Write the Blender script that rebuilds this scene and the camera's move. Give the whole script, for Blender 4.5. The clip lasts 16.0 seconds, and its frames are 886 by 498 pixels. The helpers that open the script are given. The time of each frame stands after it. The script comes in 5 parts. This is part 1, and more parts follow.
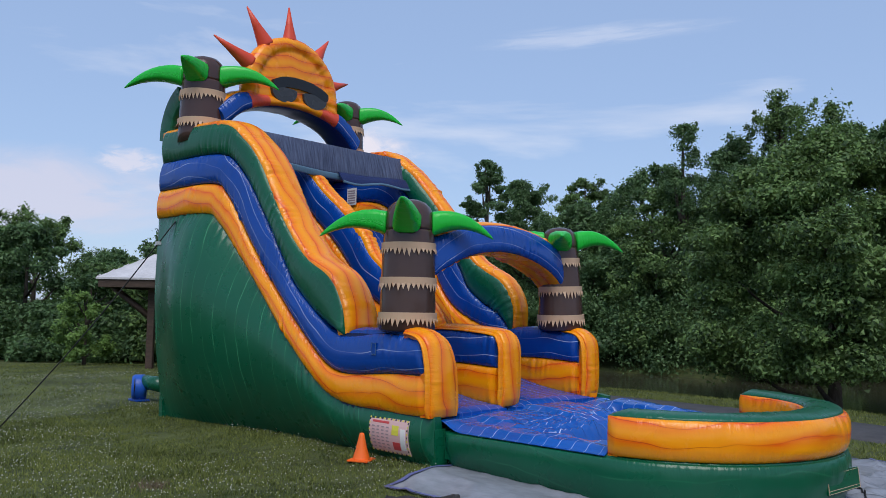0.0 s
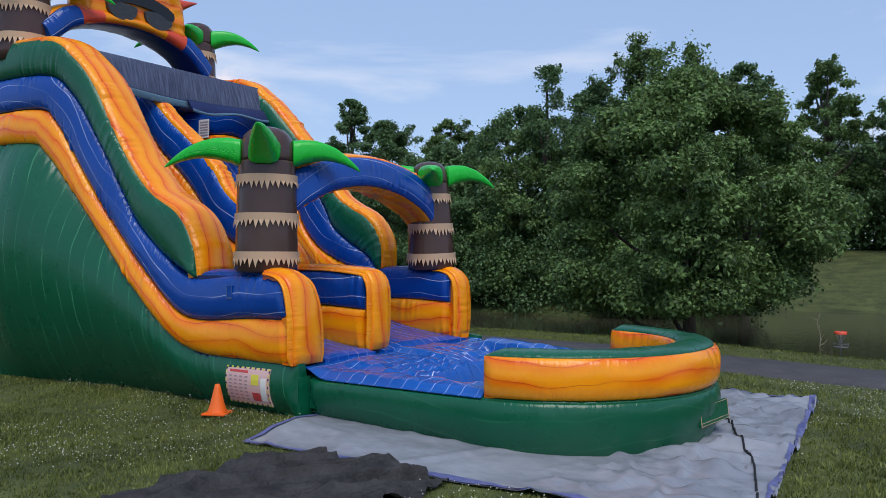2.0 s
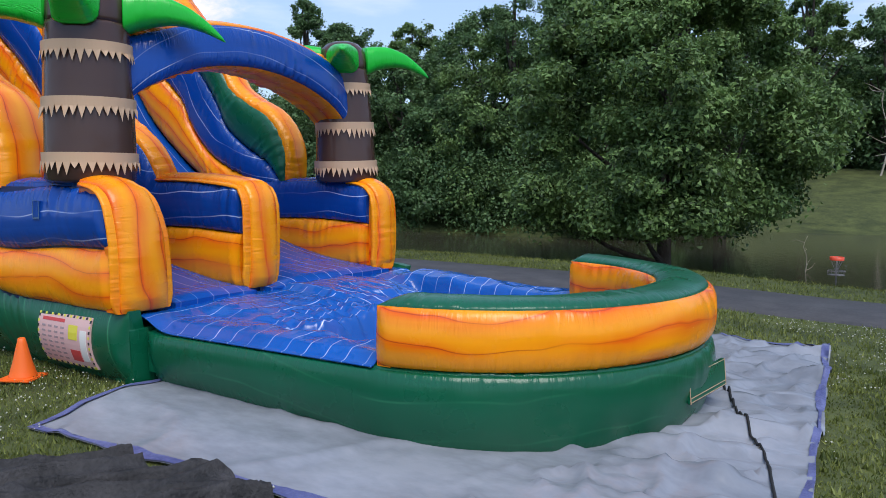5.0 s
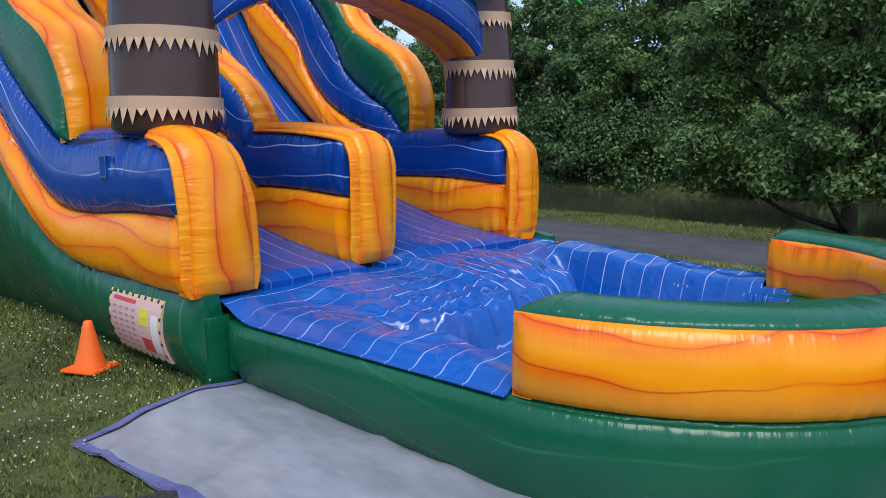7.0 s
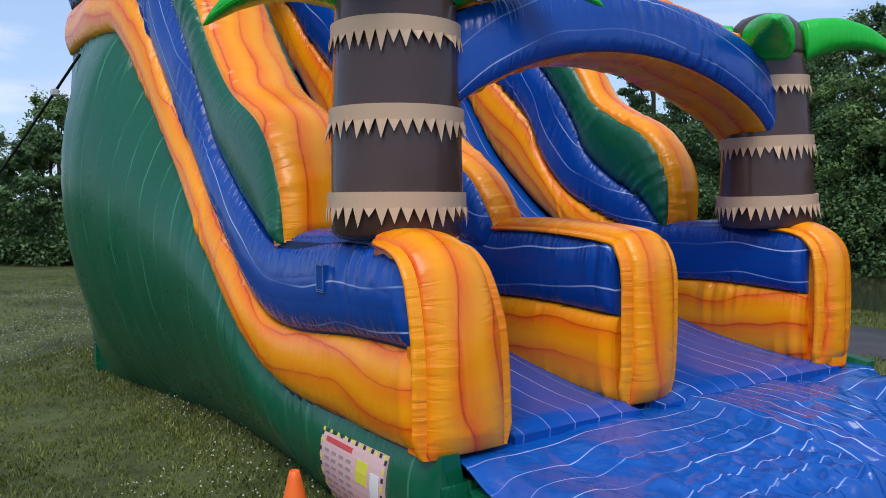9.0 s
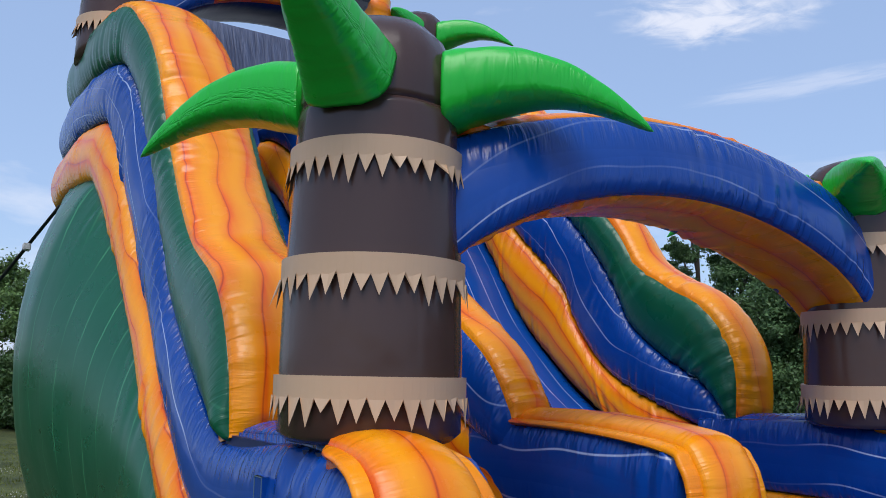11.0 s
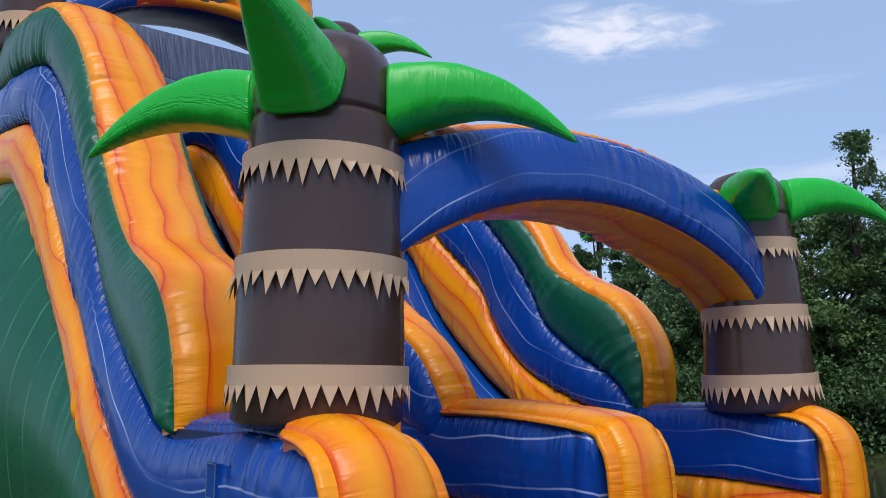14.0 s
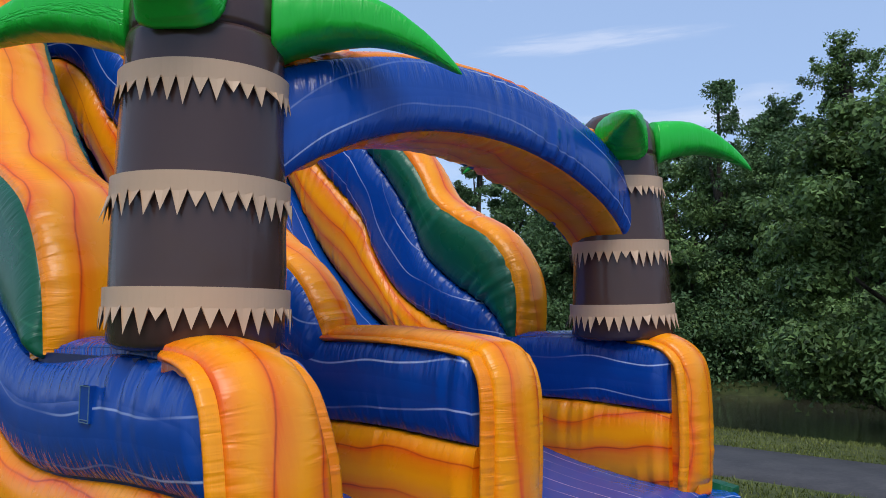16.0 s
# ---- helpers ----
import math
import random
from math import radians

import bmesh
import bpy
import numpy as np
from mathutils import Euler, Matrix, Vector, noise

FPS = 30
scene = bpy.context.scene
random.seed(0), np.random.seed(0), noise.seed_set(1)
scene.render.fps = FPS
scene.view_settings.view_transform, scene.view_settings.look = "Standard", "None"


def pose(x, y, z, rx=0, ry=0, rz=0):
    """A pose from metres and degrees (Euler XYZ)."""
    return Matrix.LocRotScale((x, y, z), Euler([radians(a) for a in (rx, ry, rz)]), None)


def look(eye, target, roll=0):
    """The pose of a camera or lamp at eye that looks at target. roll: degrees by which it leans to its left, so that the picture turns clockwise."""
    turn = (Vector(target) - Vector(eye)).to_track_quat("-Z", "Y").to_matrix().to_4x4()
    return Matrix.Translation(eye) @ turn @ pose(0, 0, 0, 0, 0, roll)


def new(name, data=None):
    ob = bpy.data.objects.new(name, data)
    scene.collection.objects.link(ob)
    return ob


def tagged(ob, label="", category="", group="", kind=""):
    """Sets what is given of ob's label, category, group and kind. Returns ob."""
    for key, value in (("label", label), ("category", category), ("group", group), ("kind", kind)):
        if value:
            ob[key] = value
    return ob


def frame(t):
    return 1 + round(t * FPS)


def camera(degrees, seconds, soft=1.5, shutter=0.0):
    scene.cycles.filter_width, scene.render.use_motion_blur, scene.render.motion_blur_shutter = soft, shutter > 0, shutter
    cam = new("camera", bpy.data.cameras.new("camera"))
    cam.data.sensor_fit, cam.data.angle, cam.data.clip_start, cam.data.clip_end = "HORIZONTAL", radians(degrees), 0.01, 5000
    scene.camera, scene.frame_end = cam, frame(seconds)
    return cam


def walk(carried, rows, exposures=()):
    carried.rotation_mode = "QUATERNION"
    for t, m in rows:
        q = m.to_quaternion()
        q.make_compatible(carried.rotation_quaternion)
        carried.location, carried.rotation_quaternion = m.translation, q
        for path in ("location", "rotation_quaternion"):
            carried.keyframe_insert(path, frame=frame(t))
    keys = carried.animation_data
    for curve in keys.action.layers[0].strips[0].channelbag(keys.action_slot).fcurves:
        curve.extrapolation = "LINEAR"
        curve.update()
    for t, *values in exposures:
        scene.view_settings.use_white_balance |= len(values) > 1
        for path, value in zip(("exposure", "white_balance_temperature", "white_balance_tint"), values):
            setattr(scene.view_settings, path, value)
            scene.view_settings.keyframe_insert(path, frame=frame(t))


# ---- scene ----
cam = camera(57.5, 16.0, 0.8)
PATH = [
    (0, (0.799, 0.043, 1.839), (0.605, 2.028, 1.989), 1.0),
    (0.5, (0.836, 0.088, 1.826), (0.656, 2.078, 1.92), 0.9),
    (1, (0.849, 0.217, 1.816), (0.714, 2.212, 1.849), -0.1),
    (1.5, (0.753, 0.458, 1.789), (0.806, 2.457, 1.813), 0.2),
    (2, (0.75, 0.724, 1.764), (0.89, 2.719, 1.78), 0.2),
    (2.5, (0.889, 1.086, 1.752), (1.052, 3.079, 1.769), -0.3),
    (3, (1.01, 1.464, 1.701), (1.239, 3.45, 1.625), 1.3),
    (3.2, (1.055, 1.629, 1.705), (1.337, 3.607, 1.632), 1.4),
    (5.3, (1.645, 3.323, 1.658), (1.808, 5.307, 1.459), -0.2),
    (5.5, (1.705, 3.476, 1.662), (1.728, 5.465, 1.457), 0.4),
    (6, (1.682, 3.883, 1.648), (1.582, 5.866, 1.401), 1.4),
    (6.5, (1.616, 4.23, 1.639), (1.51, 6.211, 1.387), 1.0),
    (7, (1.553, 4.604, 1.64), (1.423, 6.577, 1.336), 0.4),
    (7.5, (1.393, 4.887, 1.634), (1.256, 6.845, 1.249), 1.6),
    (8, (1.162, 5.163, 1.699), (1.009, 7.126, 1.343), 1.8),
    (8.5, (1.058, 5.483, 1.732), (0.68, 7.429, 1.463), 0.4),
    (9, (0.908, 5.832, 1.743), (0.307, 7.737, 1.631), -0.2),
    (9.5, (0.767, 6.148, 1.733), (0.252, 8.075, 1.871), 0.3),
    (10, (0.756, 6.474, 1.802), (0.237, 8.393, 2.028), -0.2),
    (10.2, (0.756, 6.634, 1.827), (0.174, 8.519, 2.158), -0.1),
    (12.3, (0.711, 7.071, 1.769), (-0.018, 8.915, 2.032), 1.2),
    (12.5, (0.722, 7.068, 1.765), (0.012, 8.918, 2.035), 1.3),
    (13, (0.771, 7.01, 1.766), (0.08, 8.855, 2.11), 1.2),
    (13.5, (0.768, 6.868, 1.755), (0.101, 8.716, 2.128), 1.1),
    (14, (0.681, 6.699, 1.737), (0.21, 8.615, 2.064), 0.1),
    (14.5, (0.686, 6.652, 1.744), (0.319, 8.594, 2.05), 0.4),
    (15, (0.699, 6.635, 1.737), (0.402, 8.592, 2.023), 0.4),
    (15.5, (0.708, 6.628, 1.733), (0.508, 8.603, 1.979), 0.2),
    (16, (0.683, 6.64, 1.702), (0.5, 8.624, 1.869), 0.5),
]
walk(cam, [(t, look(eye, target, roll)) for t, eye, target, roll in PATH],
     exposures=[(0.0, -0.16), (1.5, -0.13), (3.0, 0.0), (5.5, 0.24), (8.0, 0.26), (9.5, 0.0), (12.5, -0.04), (16.0, 0.0)])


# ---- daylight ----
world = bpy.data.worlds.new("evening_sky")
scene.world = world
world.use_nodes = True
wn, wl = world.node_tree.nodes, world.node_tree.links
for nd in list(wn):
    wn.remove(nd)
SUN_EL, SUN_AZ = 56.0, 172.0      # degrees; azimuth clockwise from +y
w_out = wn.new("ShaderNodeOutputWorld")
w_bg = wn.new("ShaderNodeBackground")
w_sky = wn.new("ShaderNodeTexSky")
w_sky.sky_type = "NISHITA"
w_sky.sun_disc = False
w_sky.sun_elevation = radians(SUN_EL)
w_sky.sun_rotation = radians(SUN_AZ)
w_sky.air_density, w_sky.dust_density, w_sky.ozone_density = 1.0, 0.6, 1.5
w_co = wn.new("ShaderNodeTexCoord")
w_map = wn.new("ShaderNodeMapping")
w_map.inputs["Scale"].default_value = (1.0, 1.6, 5.5)
w_map.inputs["Rotation"].default_value = (0.12, -0.06, 0.5)
w_no = wn.new("ShaderNodeTexNoise")
w_no.inputs["Scale"].default_value = 1.7
w_no.inputs["Detail"].default_value = 7.0
w_no.inputs["Roughness"].default_value = 0.55
w_no.inputs["Distortion"].default_value = 0.35
w_ramp = wn.new("ShaderNodeValToRGB")
w_ramp.color_ramp.elements[0].position, w_ramp.color_ramp.elements[0].color = 0.56, (0, 0, 0, 1)
w_ramp.color_ramp.elements[1].position, w_ramp.color_ramp.elements[1].color = 0.88, (1, 1, 1, 1)
w_mix = wn.new("ShaderNodeMixRGB")
w_mix.inputs["Color2"].default_value = (9.2, 9.1, 9.6, 1)
w_haze = wn.new("ShaderNodeMixRGB")
w_haze.inputs["Fac"].default_value = 0.52
w_haze.inputs["Color2"].default_value = (4.6, 6.4, 10.2, 1)
wl.new(w_co.outputs["Generated"], w_map.inputs["Vector"])
wl.new(w_map.outputs["Vector"], w_no.inputs["Vector"])
wl.new(w_no.outputs["Fac"], w_ramp.inputs["Fac"])
wl.new(w_sky.outputs["Color"], w_haze.inputs["Color1"])
wl.new(w_ramp.outputs["Color"], w_mix.inputs["Fac"])
wl.new(w_haze.outputs["Color"], w_mix.inputs["Color1"])


def cloud_bank(under, az, el, wide, high, tilt, lo, hi, most, colour, grain):
    """A drift of cloud round one direction of the sky (degrees), torn by noise."""
    mp = wn.new("ShaderNodeMapping")
    mp.vector_type = "TEXTURE"
    ra, re = radians(az), radians(el)
    mp.inputs["Location"].default_value = (math.sin(ra) * math.cos(re), math.cos(ra) * math.cos(re), math.sin(re))
    mp.inputs["Rotation"].default_value = (re, radians(tilt), -ra)
    mp.inputs["Scale"].default_value = (radians(wide), 1.0, radians(high))
    wl.new(w_co.outputs["Generated"], mp.inputs["Vector"])
    far = wn.new("ShaderNodeVectorMath")
    far.operation = "LENGTH"
    wl.new(mp.outputs["Vector"], far.inputs[0])
    edge = wn.new("ShaderNodeMapRange")
    edge.inputs["From Min"].default_value, edge.inputs["From Max"].default_value = 1.0, 0.15
    edge.inputs["To Min"].default_value, edge.inputs["To Max"].default_value = 0.0, 1.0
    wl.new(far.outputs["Value"], edge.inputs["Value"])
    sh = wn.new("ShaderNodeMapping")
    sh.inputs["Scale"].default_value = (1.0, 0.4, 1.0)
    wl.new(mp.outputs["Vector"], sh.inputs["Vector"])
    no = wn.new("ShaderNodeTexNoise")
    no.inputs["Scale"].default_value, no.inputs["Detail"].default_value = grain, 8.0
    no.inputs["Roughness"].default_value, no.inputs["Distortion"].default_value = 0.6, 0.6
    wl.new(sh.outputs["Vector"], no.inputs["Vector"])
    both = wn.new("ShaderNodeMath")
    both.operation = "MULTIPLY"
    wl.new(edge.outputs["Result"], both.inputs[0])
    wl.new(no.outputs["Fac"], both.inputs[1])
    cut = wn.new("ShaderNodeMapRange")
    cut.interpolation_type = "SMOOTHSTEP"
    cut.inputs["From Min"].default_value, cut.inputs["From Max"].default_value = lo, hi
    cut.inputs["To Min"].default_value, cut.inputs["To Max"].default_value = 0.0, most
    wl.new(both.outputs[0], cut.inputs["Value"])
    mx = wn.new("ShaderNodeMixRGB")
    mx.inputs["Color2"].default_value = (*colour, 1)
    wl.new(cut.outputs["Result"], mx.inputs["Fac"])
    wl.new(under, mx.inputs["Color1"])
    return mx.outputs["Color"]


w_col = cloud_bank(w_mix.outputs["Color"], -1.5, 24.0, 12.0, 3.8, 3.0, 0.24, 0.58, 0.75, (8.4, 8.5, 9.3), 3.2)
w_col = cloud_bank(w_col, 5.0, 19.0, 13.0, 1.3, -3.0, 0.18, 0.56, 0.32, (8.2, 8.4, 9.4), 2.4)
w_col = cloud_bank(w_col, -33.0, 7.0, 17.0, 4.5, 0.0, 0.14, 0.46, 0.75, (6.7, 6.6, 7.9), 1.8)
w_col = cloud_bank(w_col, -11.5, 11.0, 6.0, 2.8, 0.0, 0.2, 0.46, 0.7, (9.2, 8.3, 8.7), 2.2)
w_col = cloud_bank(w_col, -27.0, 9.5, 4.0, 1.6, 0.0, 0.2, 0.50, 0.55, (8.6, 7.9, 8.5), 2.6)
wl.new(w_col, w_bg.inputs["Color"])
wl.new(w_bg.outputs["Background"], w_out.inputs["Surface"])
w_bg.inputs["Strength"].default_value = 0.115

sun_data = bpy.data.lights.new("sun", "SUN")
sun_data.energy, sun_data.angle, sun_data.color = 2.5, radians(38), (1.0, 0.96, 0.91)
sun = new("sun", sun_data)
_az, _el = radians(SUN_AZ), radians(SUN_EL)
_dir = Vector((math.sin(_az) * math.cos(_el), math.cos(_az) * math.cos(_el), math.sin(_el)))
sun.matrix_world = look(_dir * 40, (0, 0, 0))


# ---- materials ----
def material(name, rough=0.5, coat=0.0, metal=0.0, spec=0.5):
    m = bpy.data.materials.new(name)
    m.use_nodes = True
    b = m.node_tree.nodes["Principled BSDF"]
    b.inputs["Roughness"].default_value = rough
    b.inputs["Metallic"].default_value = metal
    b.inputs["Specular IOR Level"].default_value = spec
    b.inputs["Coat Weight"].default_value = coat
    b.inputs["Coat Roughness"].default_value = 0.18
    return m, m.node_tree.nodes, m.node_tree.links, b


def math_node(n, l, op, a, b=None, clamp=False):
    d = n.new("ShaderNodeMath")
    d.operation, d.use_clamp = op, clamp
    for i, v in enumerate((a, b)):
        if v is None:
            continue
        if isinstance(v, (int, float)):
            d.inputs[i].default_value = v
        else:
            l.new(v, d.inputs[i])
    return d.outputs[0]


def tex_noise(n, l, vec, scale, detail=3.0, rough=0.5, size=(1, 1, 1), dist=0.0):
    mp = n.new("ShaderNodeMapping")
    mp.inputs["Scale"].default_value = size
    l.new(vec, mp.inputs["Vector"])
    t = n.new("ShaderNodeTexNoise")
    t.inputs["Scale"].default_value, t.inputs["Detail"].default_value = scale, detail
    t.inputs["Roughness"].default_value, t.inputs["Distortion"].default_value = rough, dist
    l.new(mp.outputs["Vector"], t.inputs["Vector"])
    return t.outputs["Fac"]


def ramp(n, l, fac, stops):
    r = n.new("ShaderNodeValToRGB")
    e = r.color_ramp.elements
    while len(e) < len(stops):
        e.new(0.5)
    for k, (p, c) in zip(e, stops):
        k.position, k.color = p, (*c, 1)
    l.new(fac, r.inputs["Fac"])
    return r.outputs["Color"]


def mixc(n, l, fac, a, b):
    x = n.new("ShaderNodeMixRGB")
    for key, v in (("Fac", fac), ("Color1", a), ("Color2", b)):
        if isinstance(v, (int, float)):
            x.inputs[key].default_value = v
        elif isinstance(v, tuple):
            x.inputs[key].default_value = (*v, 1)
        else:
            l.new(v, x.inputs[key])
    return x.outputs["Color"]


def bump(n, l, bsdf, height, strength=0.3, dist=0.01):
    b = n.new("ShaderNodeBump")
    b.inputs["Strength"].default_value, b.inputs["Distance"].default_value = strength, dist
    l.new(height, b.inputs["Height"])
    l.new(b.outputs["Normal"], bsdf.inputs["Normal"])


def coords(n, kind="UV"):
    return n.new("ShaderNodeTexCoord").outputs[kind]


def vinyl(name, base, rough=0.34, dark=0.82, wrinkle=0.35, crumple=2.6):
    """Plain coated vinyl cloth with faint tone changes, creases and dust."""
    m, n, l, b = material(name, rough, 0.0, 0.0, 0.42)
    ob = coords(n, "Object")
    f = tex_noise(n, l, ob, 1.3, 4)
    col = mixc(n, l, f, tuple(c * dark for c in base), base)
    l.new(col, b.inputs["Base Color"])
    r = n.new("ShaderNodeMapRange")
    r.inputs["To Min"].default_value, r.inputs["To Max"].default_value = rough - 0.08, rough + 0.12
    l.new(tex_noise(n, l, ob, 4.0, 5), r.inputs["Value"])
    l.new(r.outputs["Result"], b.inputs["Roughness"])
    uv = coords(n)
    sm = n.new("ShaderNodeUVMap")
    sm.uv_map = "seam"
    sp = n.new("ShaderNodeSeparateXYZ")
    l.new(sm.outputs["UV"], sp.inputs[0])
    near = math_node(n, l, "MINIMUM", sp.outputs["X"], sp.outputs["Y"])
    fade = n.new("ShaderNodeMapRange")
    fade.inputs["From Min"].default_value, fade.inputs["From Max"].default_value = 0.0, 0.17
    fade.inputs["To Min"].default_value, fade.inputs["To Max"].default_value = 1.0, 0.02
    l.new(near, fade.inputs["Value"])
    h1 = tex_noise(n, l, uv, 11.0, 2, 0.5, (2.2, 0.4, 1), 0.6)
    h2 = tex_noise(n, l, ob, crumple, 3, 0.5, (1, 1, 1), 0.5 if crumple > 5 else 0.0)
    stitch = n.new("ShaderNodeMapRange")
    stitch.inputs["From Min"].default_value, stitch.inputs["From Max"].default_value = 0.0, 0.010
    l.new(near, stitch.inputs["Value"])
    h = math_node(n, l, "ADD", math_node(n, l, "MULTIPLY", math_node(n, l, "MULTIPLY", h1, fade.outputs["Result"]), 1.7), math_node(n, l, "MULTIPLY", h2, 0.9))
    bump(n, l, b, math_node(n, l, "ADD", h, math_node(n, l, "MULTIPLY", stitch.outputs["Result"], 0.5)), wrinkle * 1.4, 0.013)
    return m, n, l, b, col


def streaks(n, l, uv, freq, warp, width, along=0.7, soft=0.02):
    """Thin wandering lines that run along u; returns 0..1."""
    sep = n.new("ShaderNodeSeparateXYZ")
    l.new(uv, sep.inputs[0])
    w = tex_noise(n, l, uv, along, 2.0, 0.5, (1, 0.5, 1))
    v = math_node(n, l, "ADD", math_node(n, l, "MULTIPLY", sep.outputs["Y"], freq), math_node(n, l, "MULTIPLY", w, warp))
    tri = math_node(n, l, "ABSOLUTE", math_node(n, l, "SUBTRACT", math_node(n, l, "FRACT", v), 0.5))
    d = n.new("ShaderNodeMapRange")
    d.inputs["From Min"].default_value, d.inputs["From Max"].default_value = width, width + soft
    d.inputs["To Min"].default_value, d.inputs["To Max"].default_value = 1.0, 0.0
    l.new(tri, d.inputs["Value"])
    return d.outputs["Result"]


def socket_swap(l, b, col):
    for k in list(b.inputs["Base Color"].links):
        l.remove(k)
    l.new(col, b.inputs["Base Color"])


def orange_vinyl():
    m, n, l, b, col = vinyl("orange_marbled_vinyl", (0.95, 0.325, 0.003), 0.24, 0.95)
    uv = coords(n)
    sep = n.new("ShaderNodeSeparateXYZ")
    l.new(uv, sep.inputs[0])
    warp = tex_noise(n, l, uv, 1.0, 2.5, 0.45, (0.75, 0.55, 1))
    v = math_node(n, l, "ADD", math_node(n, l, "MULTIPLY", sep.outputs["Y"], 5.2), math_node(n, l, "MULTIPLY", warp, 3.2))
    fr = math_node(n, l, "FRACT", v)
    feather = ramp(n, l, fr, [(0.0, (0, 0, 0)), (0.16, (0.22, 0.22, 0.22)), (0.38, (0.55, 0.55, 0.55)), (0.52, (1, 1, 1)), (0.60, (0.45, 0.45, 0.45)), (0.84, (0, 0, 0))])
    line = ramp(n, l, fr, [(0.495, (0, 0, 0)), (0.525, (1, 1, 1)), (0.555, (0, 0, 0))])
    gate = ramp(n, l, tex_noise(n, l, uv, 0.9, 3, 0.5, (0.7, 2.6, 1)), [(0.28, (0.15, 0.15, 0.15)), (0.46, (1, 1, 1))])
    gate2 = ramp(n, l, tex_noise(n, l, uv, 1.3, 2, 0.5, (0.5, 2.4, 1)), [(0.36, (0.10, 0.10, 0.10)), (0.54, (0.9, 0.9, 0.9))])
    fibre = ramp(n, l, tex_noise(n, l, uv, 2.5, 3, 0.6, (0.5, 14.0, 1), 0.2), [(0.28, (0.60, 0.60, 0.60)), (0.55, (1, 1, 1))])
    c2 = mixc(n, l, math_node(n, l, "MULTIPLY", math_node(n, l, "MULTIPLY", feather, gate), fibre), col, (0.80, 0.085, 0.004))
    socket_swap(l, b, mixc(n, l, math_node(n, l, "MULTIPLY", line, gate2), c2, (0.42, 0.034, 0.006)))
    return m


def blue_vinyl(name="blue_streaked_vinyl", base=(0.003, 0.062, 0.35), freq=4.6, warp=2.2, width=0.009):
    m, n, l, b, col = vinyl(name, base, 0.20, 0.7, 0.8)
    uv = coords(n)
    ln = streaks(n, l, uv, freq, warp, width, 0.6, 0.02)
    gate = tex_noise(n, l, uv, 1.6, 2, 0.5, (0.6, 1.5, 1))
    ln = math_node(n, l, "MULTIPLY", ln, ramp(n, l, gate, [(0.40, (0.10, 0.10, 0.10)), (0.6, (0.80, 0.80, 0.80))]))
    socket_swap(l, b, mixc(n, l, ln, col, (0.50, 0.60, 0.82)))
    return m


def green_vinyl(name="dark_green_vinyl", lines=True, turn=90, bright=0.42):
    m, n, l, b, col = vinyl(name, (0.002, 0.110, 0.050), 0.27, 0.65, 0.35)
    b.inputs["Specular IOR Level"].default_value = 0.48
    if lines:
        uv = coords(n)
        rot = n.new("ShaderNodeMapping")
        rot.inputs["Rotation"].default_value = (0, 0, radians(turn))
        l.new(uv, rot.inputs["Vector"])
        ln = streaks(n, l, rot.outputs["Vector"], 3.6, 1.8, 0.010, 0.7, 0.03)
        gate = ramp(n, l, tex_noise(n, l, uv, 2.2, 2), [(0.36, (0, 0, 0)), (0.62, (bright, bright, bright))])
        socket_swap(l, b, mixc(n, l, math_node(n, l, "MULTIPLY", ln, gate), col, (0.10, 0.42, 0.20)))
    return m


def liner_vinyl():
    """Blue pool lining with white printed lines both ways and random rosy tinted patches."""
    m, n, l, b, col = vinyl("pool_liner_vinyl", (0.002, 0.100, 0.46), 0.20, 0.6, 0.9, 7.0)
    uv = coords(n)
    b.inputs["Specular IOR Level"].default_value = 0.6
    l1 = streaks(n, l, uv, 7.5, 1.7, 0.012, 0.6, 0.030)
    rot = n.new("ShaderNodeMapping")
    rot.inputs["Rotation"].default_value = (0, 0, radians(90))
    l.new(uv, rot.inputs["Vector"])
    l2 = streaks(n, l, rot.outputs["Vector"], 6.0, 0.6, 0.009, 0.4, 0.022)
    sy = n.new("ShaderNodeSeparateXYZ")
    l.new(uv, sy.inputs[0])
    inner = math_node(n, l, "MULTIPLY", math_node(n, l, "GREATER_THAN", sy.outputs["Y"], 1.66), math_node(n, l, "LESS_THAN", sy.outputs["Y"], 2.86))
    l1 = math_node(n, l, "MULTIPLY", l1, inner)
    l2 = math_node(n, l, "MULTIPLY", l2, math_node(n, l, "SUBTRACT", 1.0, inner))
    gate = ramp(n, l, tex_noise(n, l, uv, 2.2, 3), [(0.36, (0.12, 0.12, 0.12)), (0.58, (1, 1, 1))])
    l1, l2 = math_node(n, l, "MULTIPLY", l1, gate), math_node(n, l, "MULTIPLY", l2, gate)
    rose = ramp(n, l, tex_noise(n, l, uv, 1.7, 3), [(0.57, (0, 0, 0)), (0.76, (0.22, 0.22, 0.22))])
    c = mixc(n, l, rose, col, (0.16, 0.05, 0.26))
    ln = math_node(n, l, "MAXIMUM", math_node(n, l, "MULTIPLY", l1, 0.9), math_node(n, l, "MULTIPLY", l2, 0.85))
    socket_swap(l, b, mixc(n, l, ln, c, (0.45, 0.58, 0.85)))
    return m


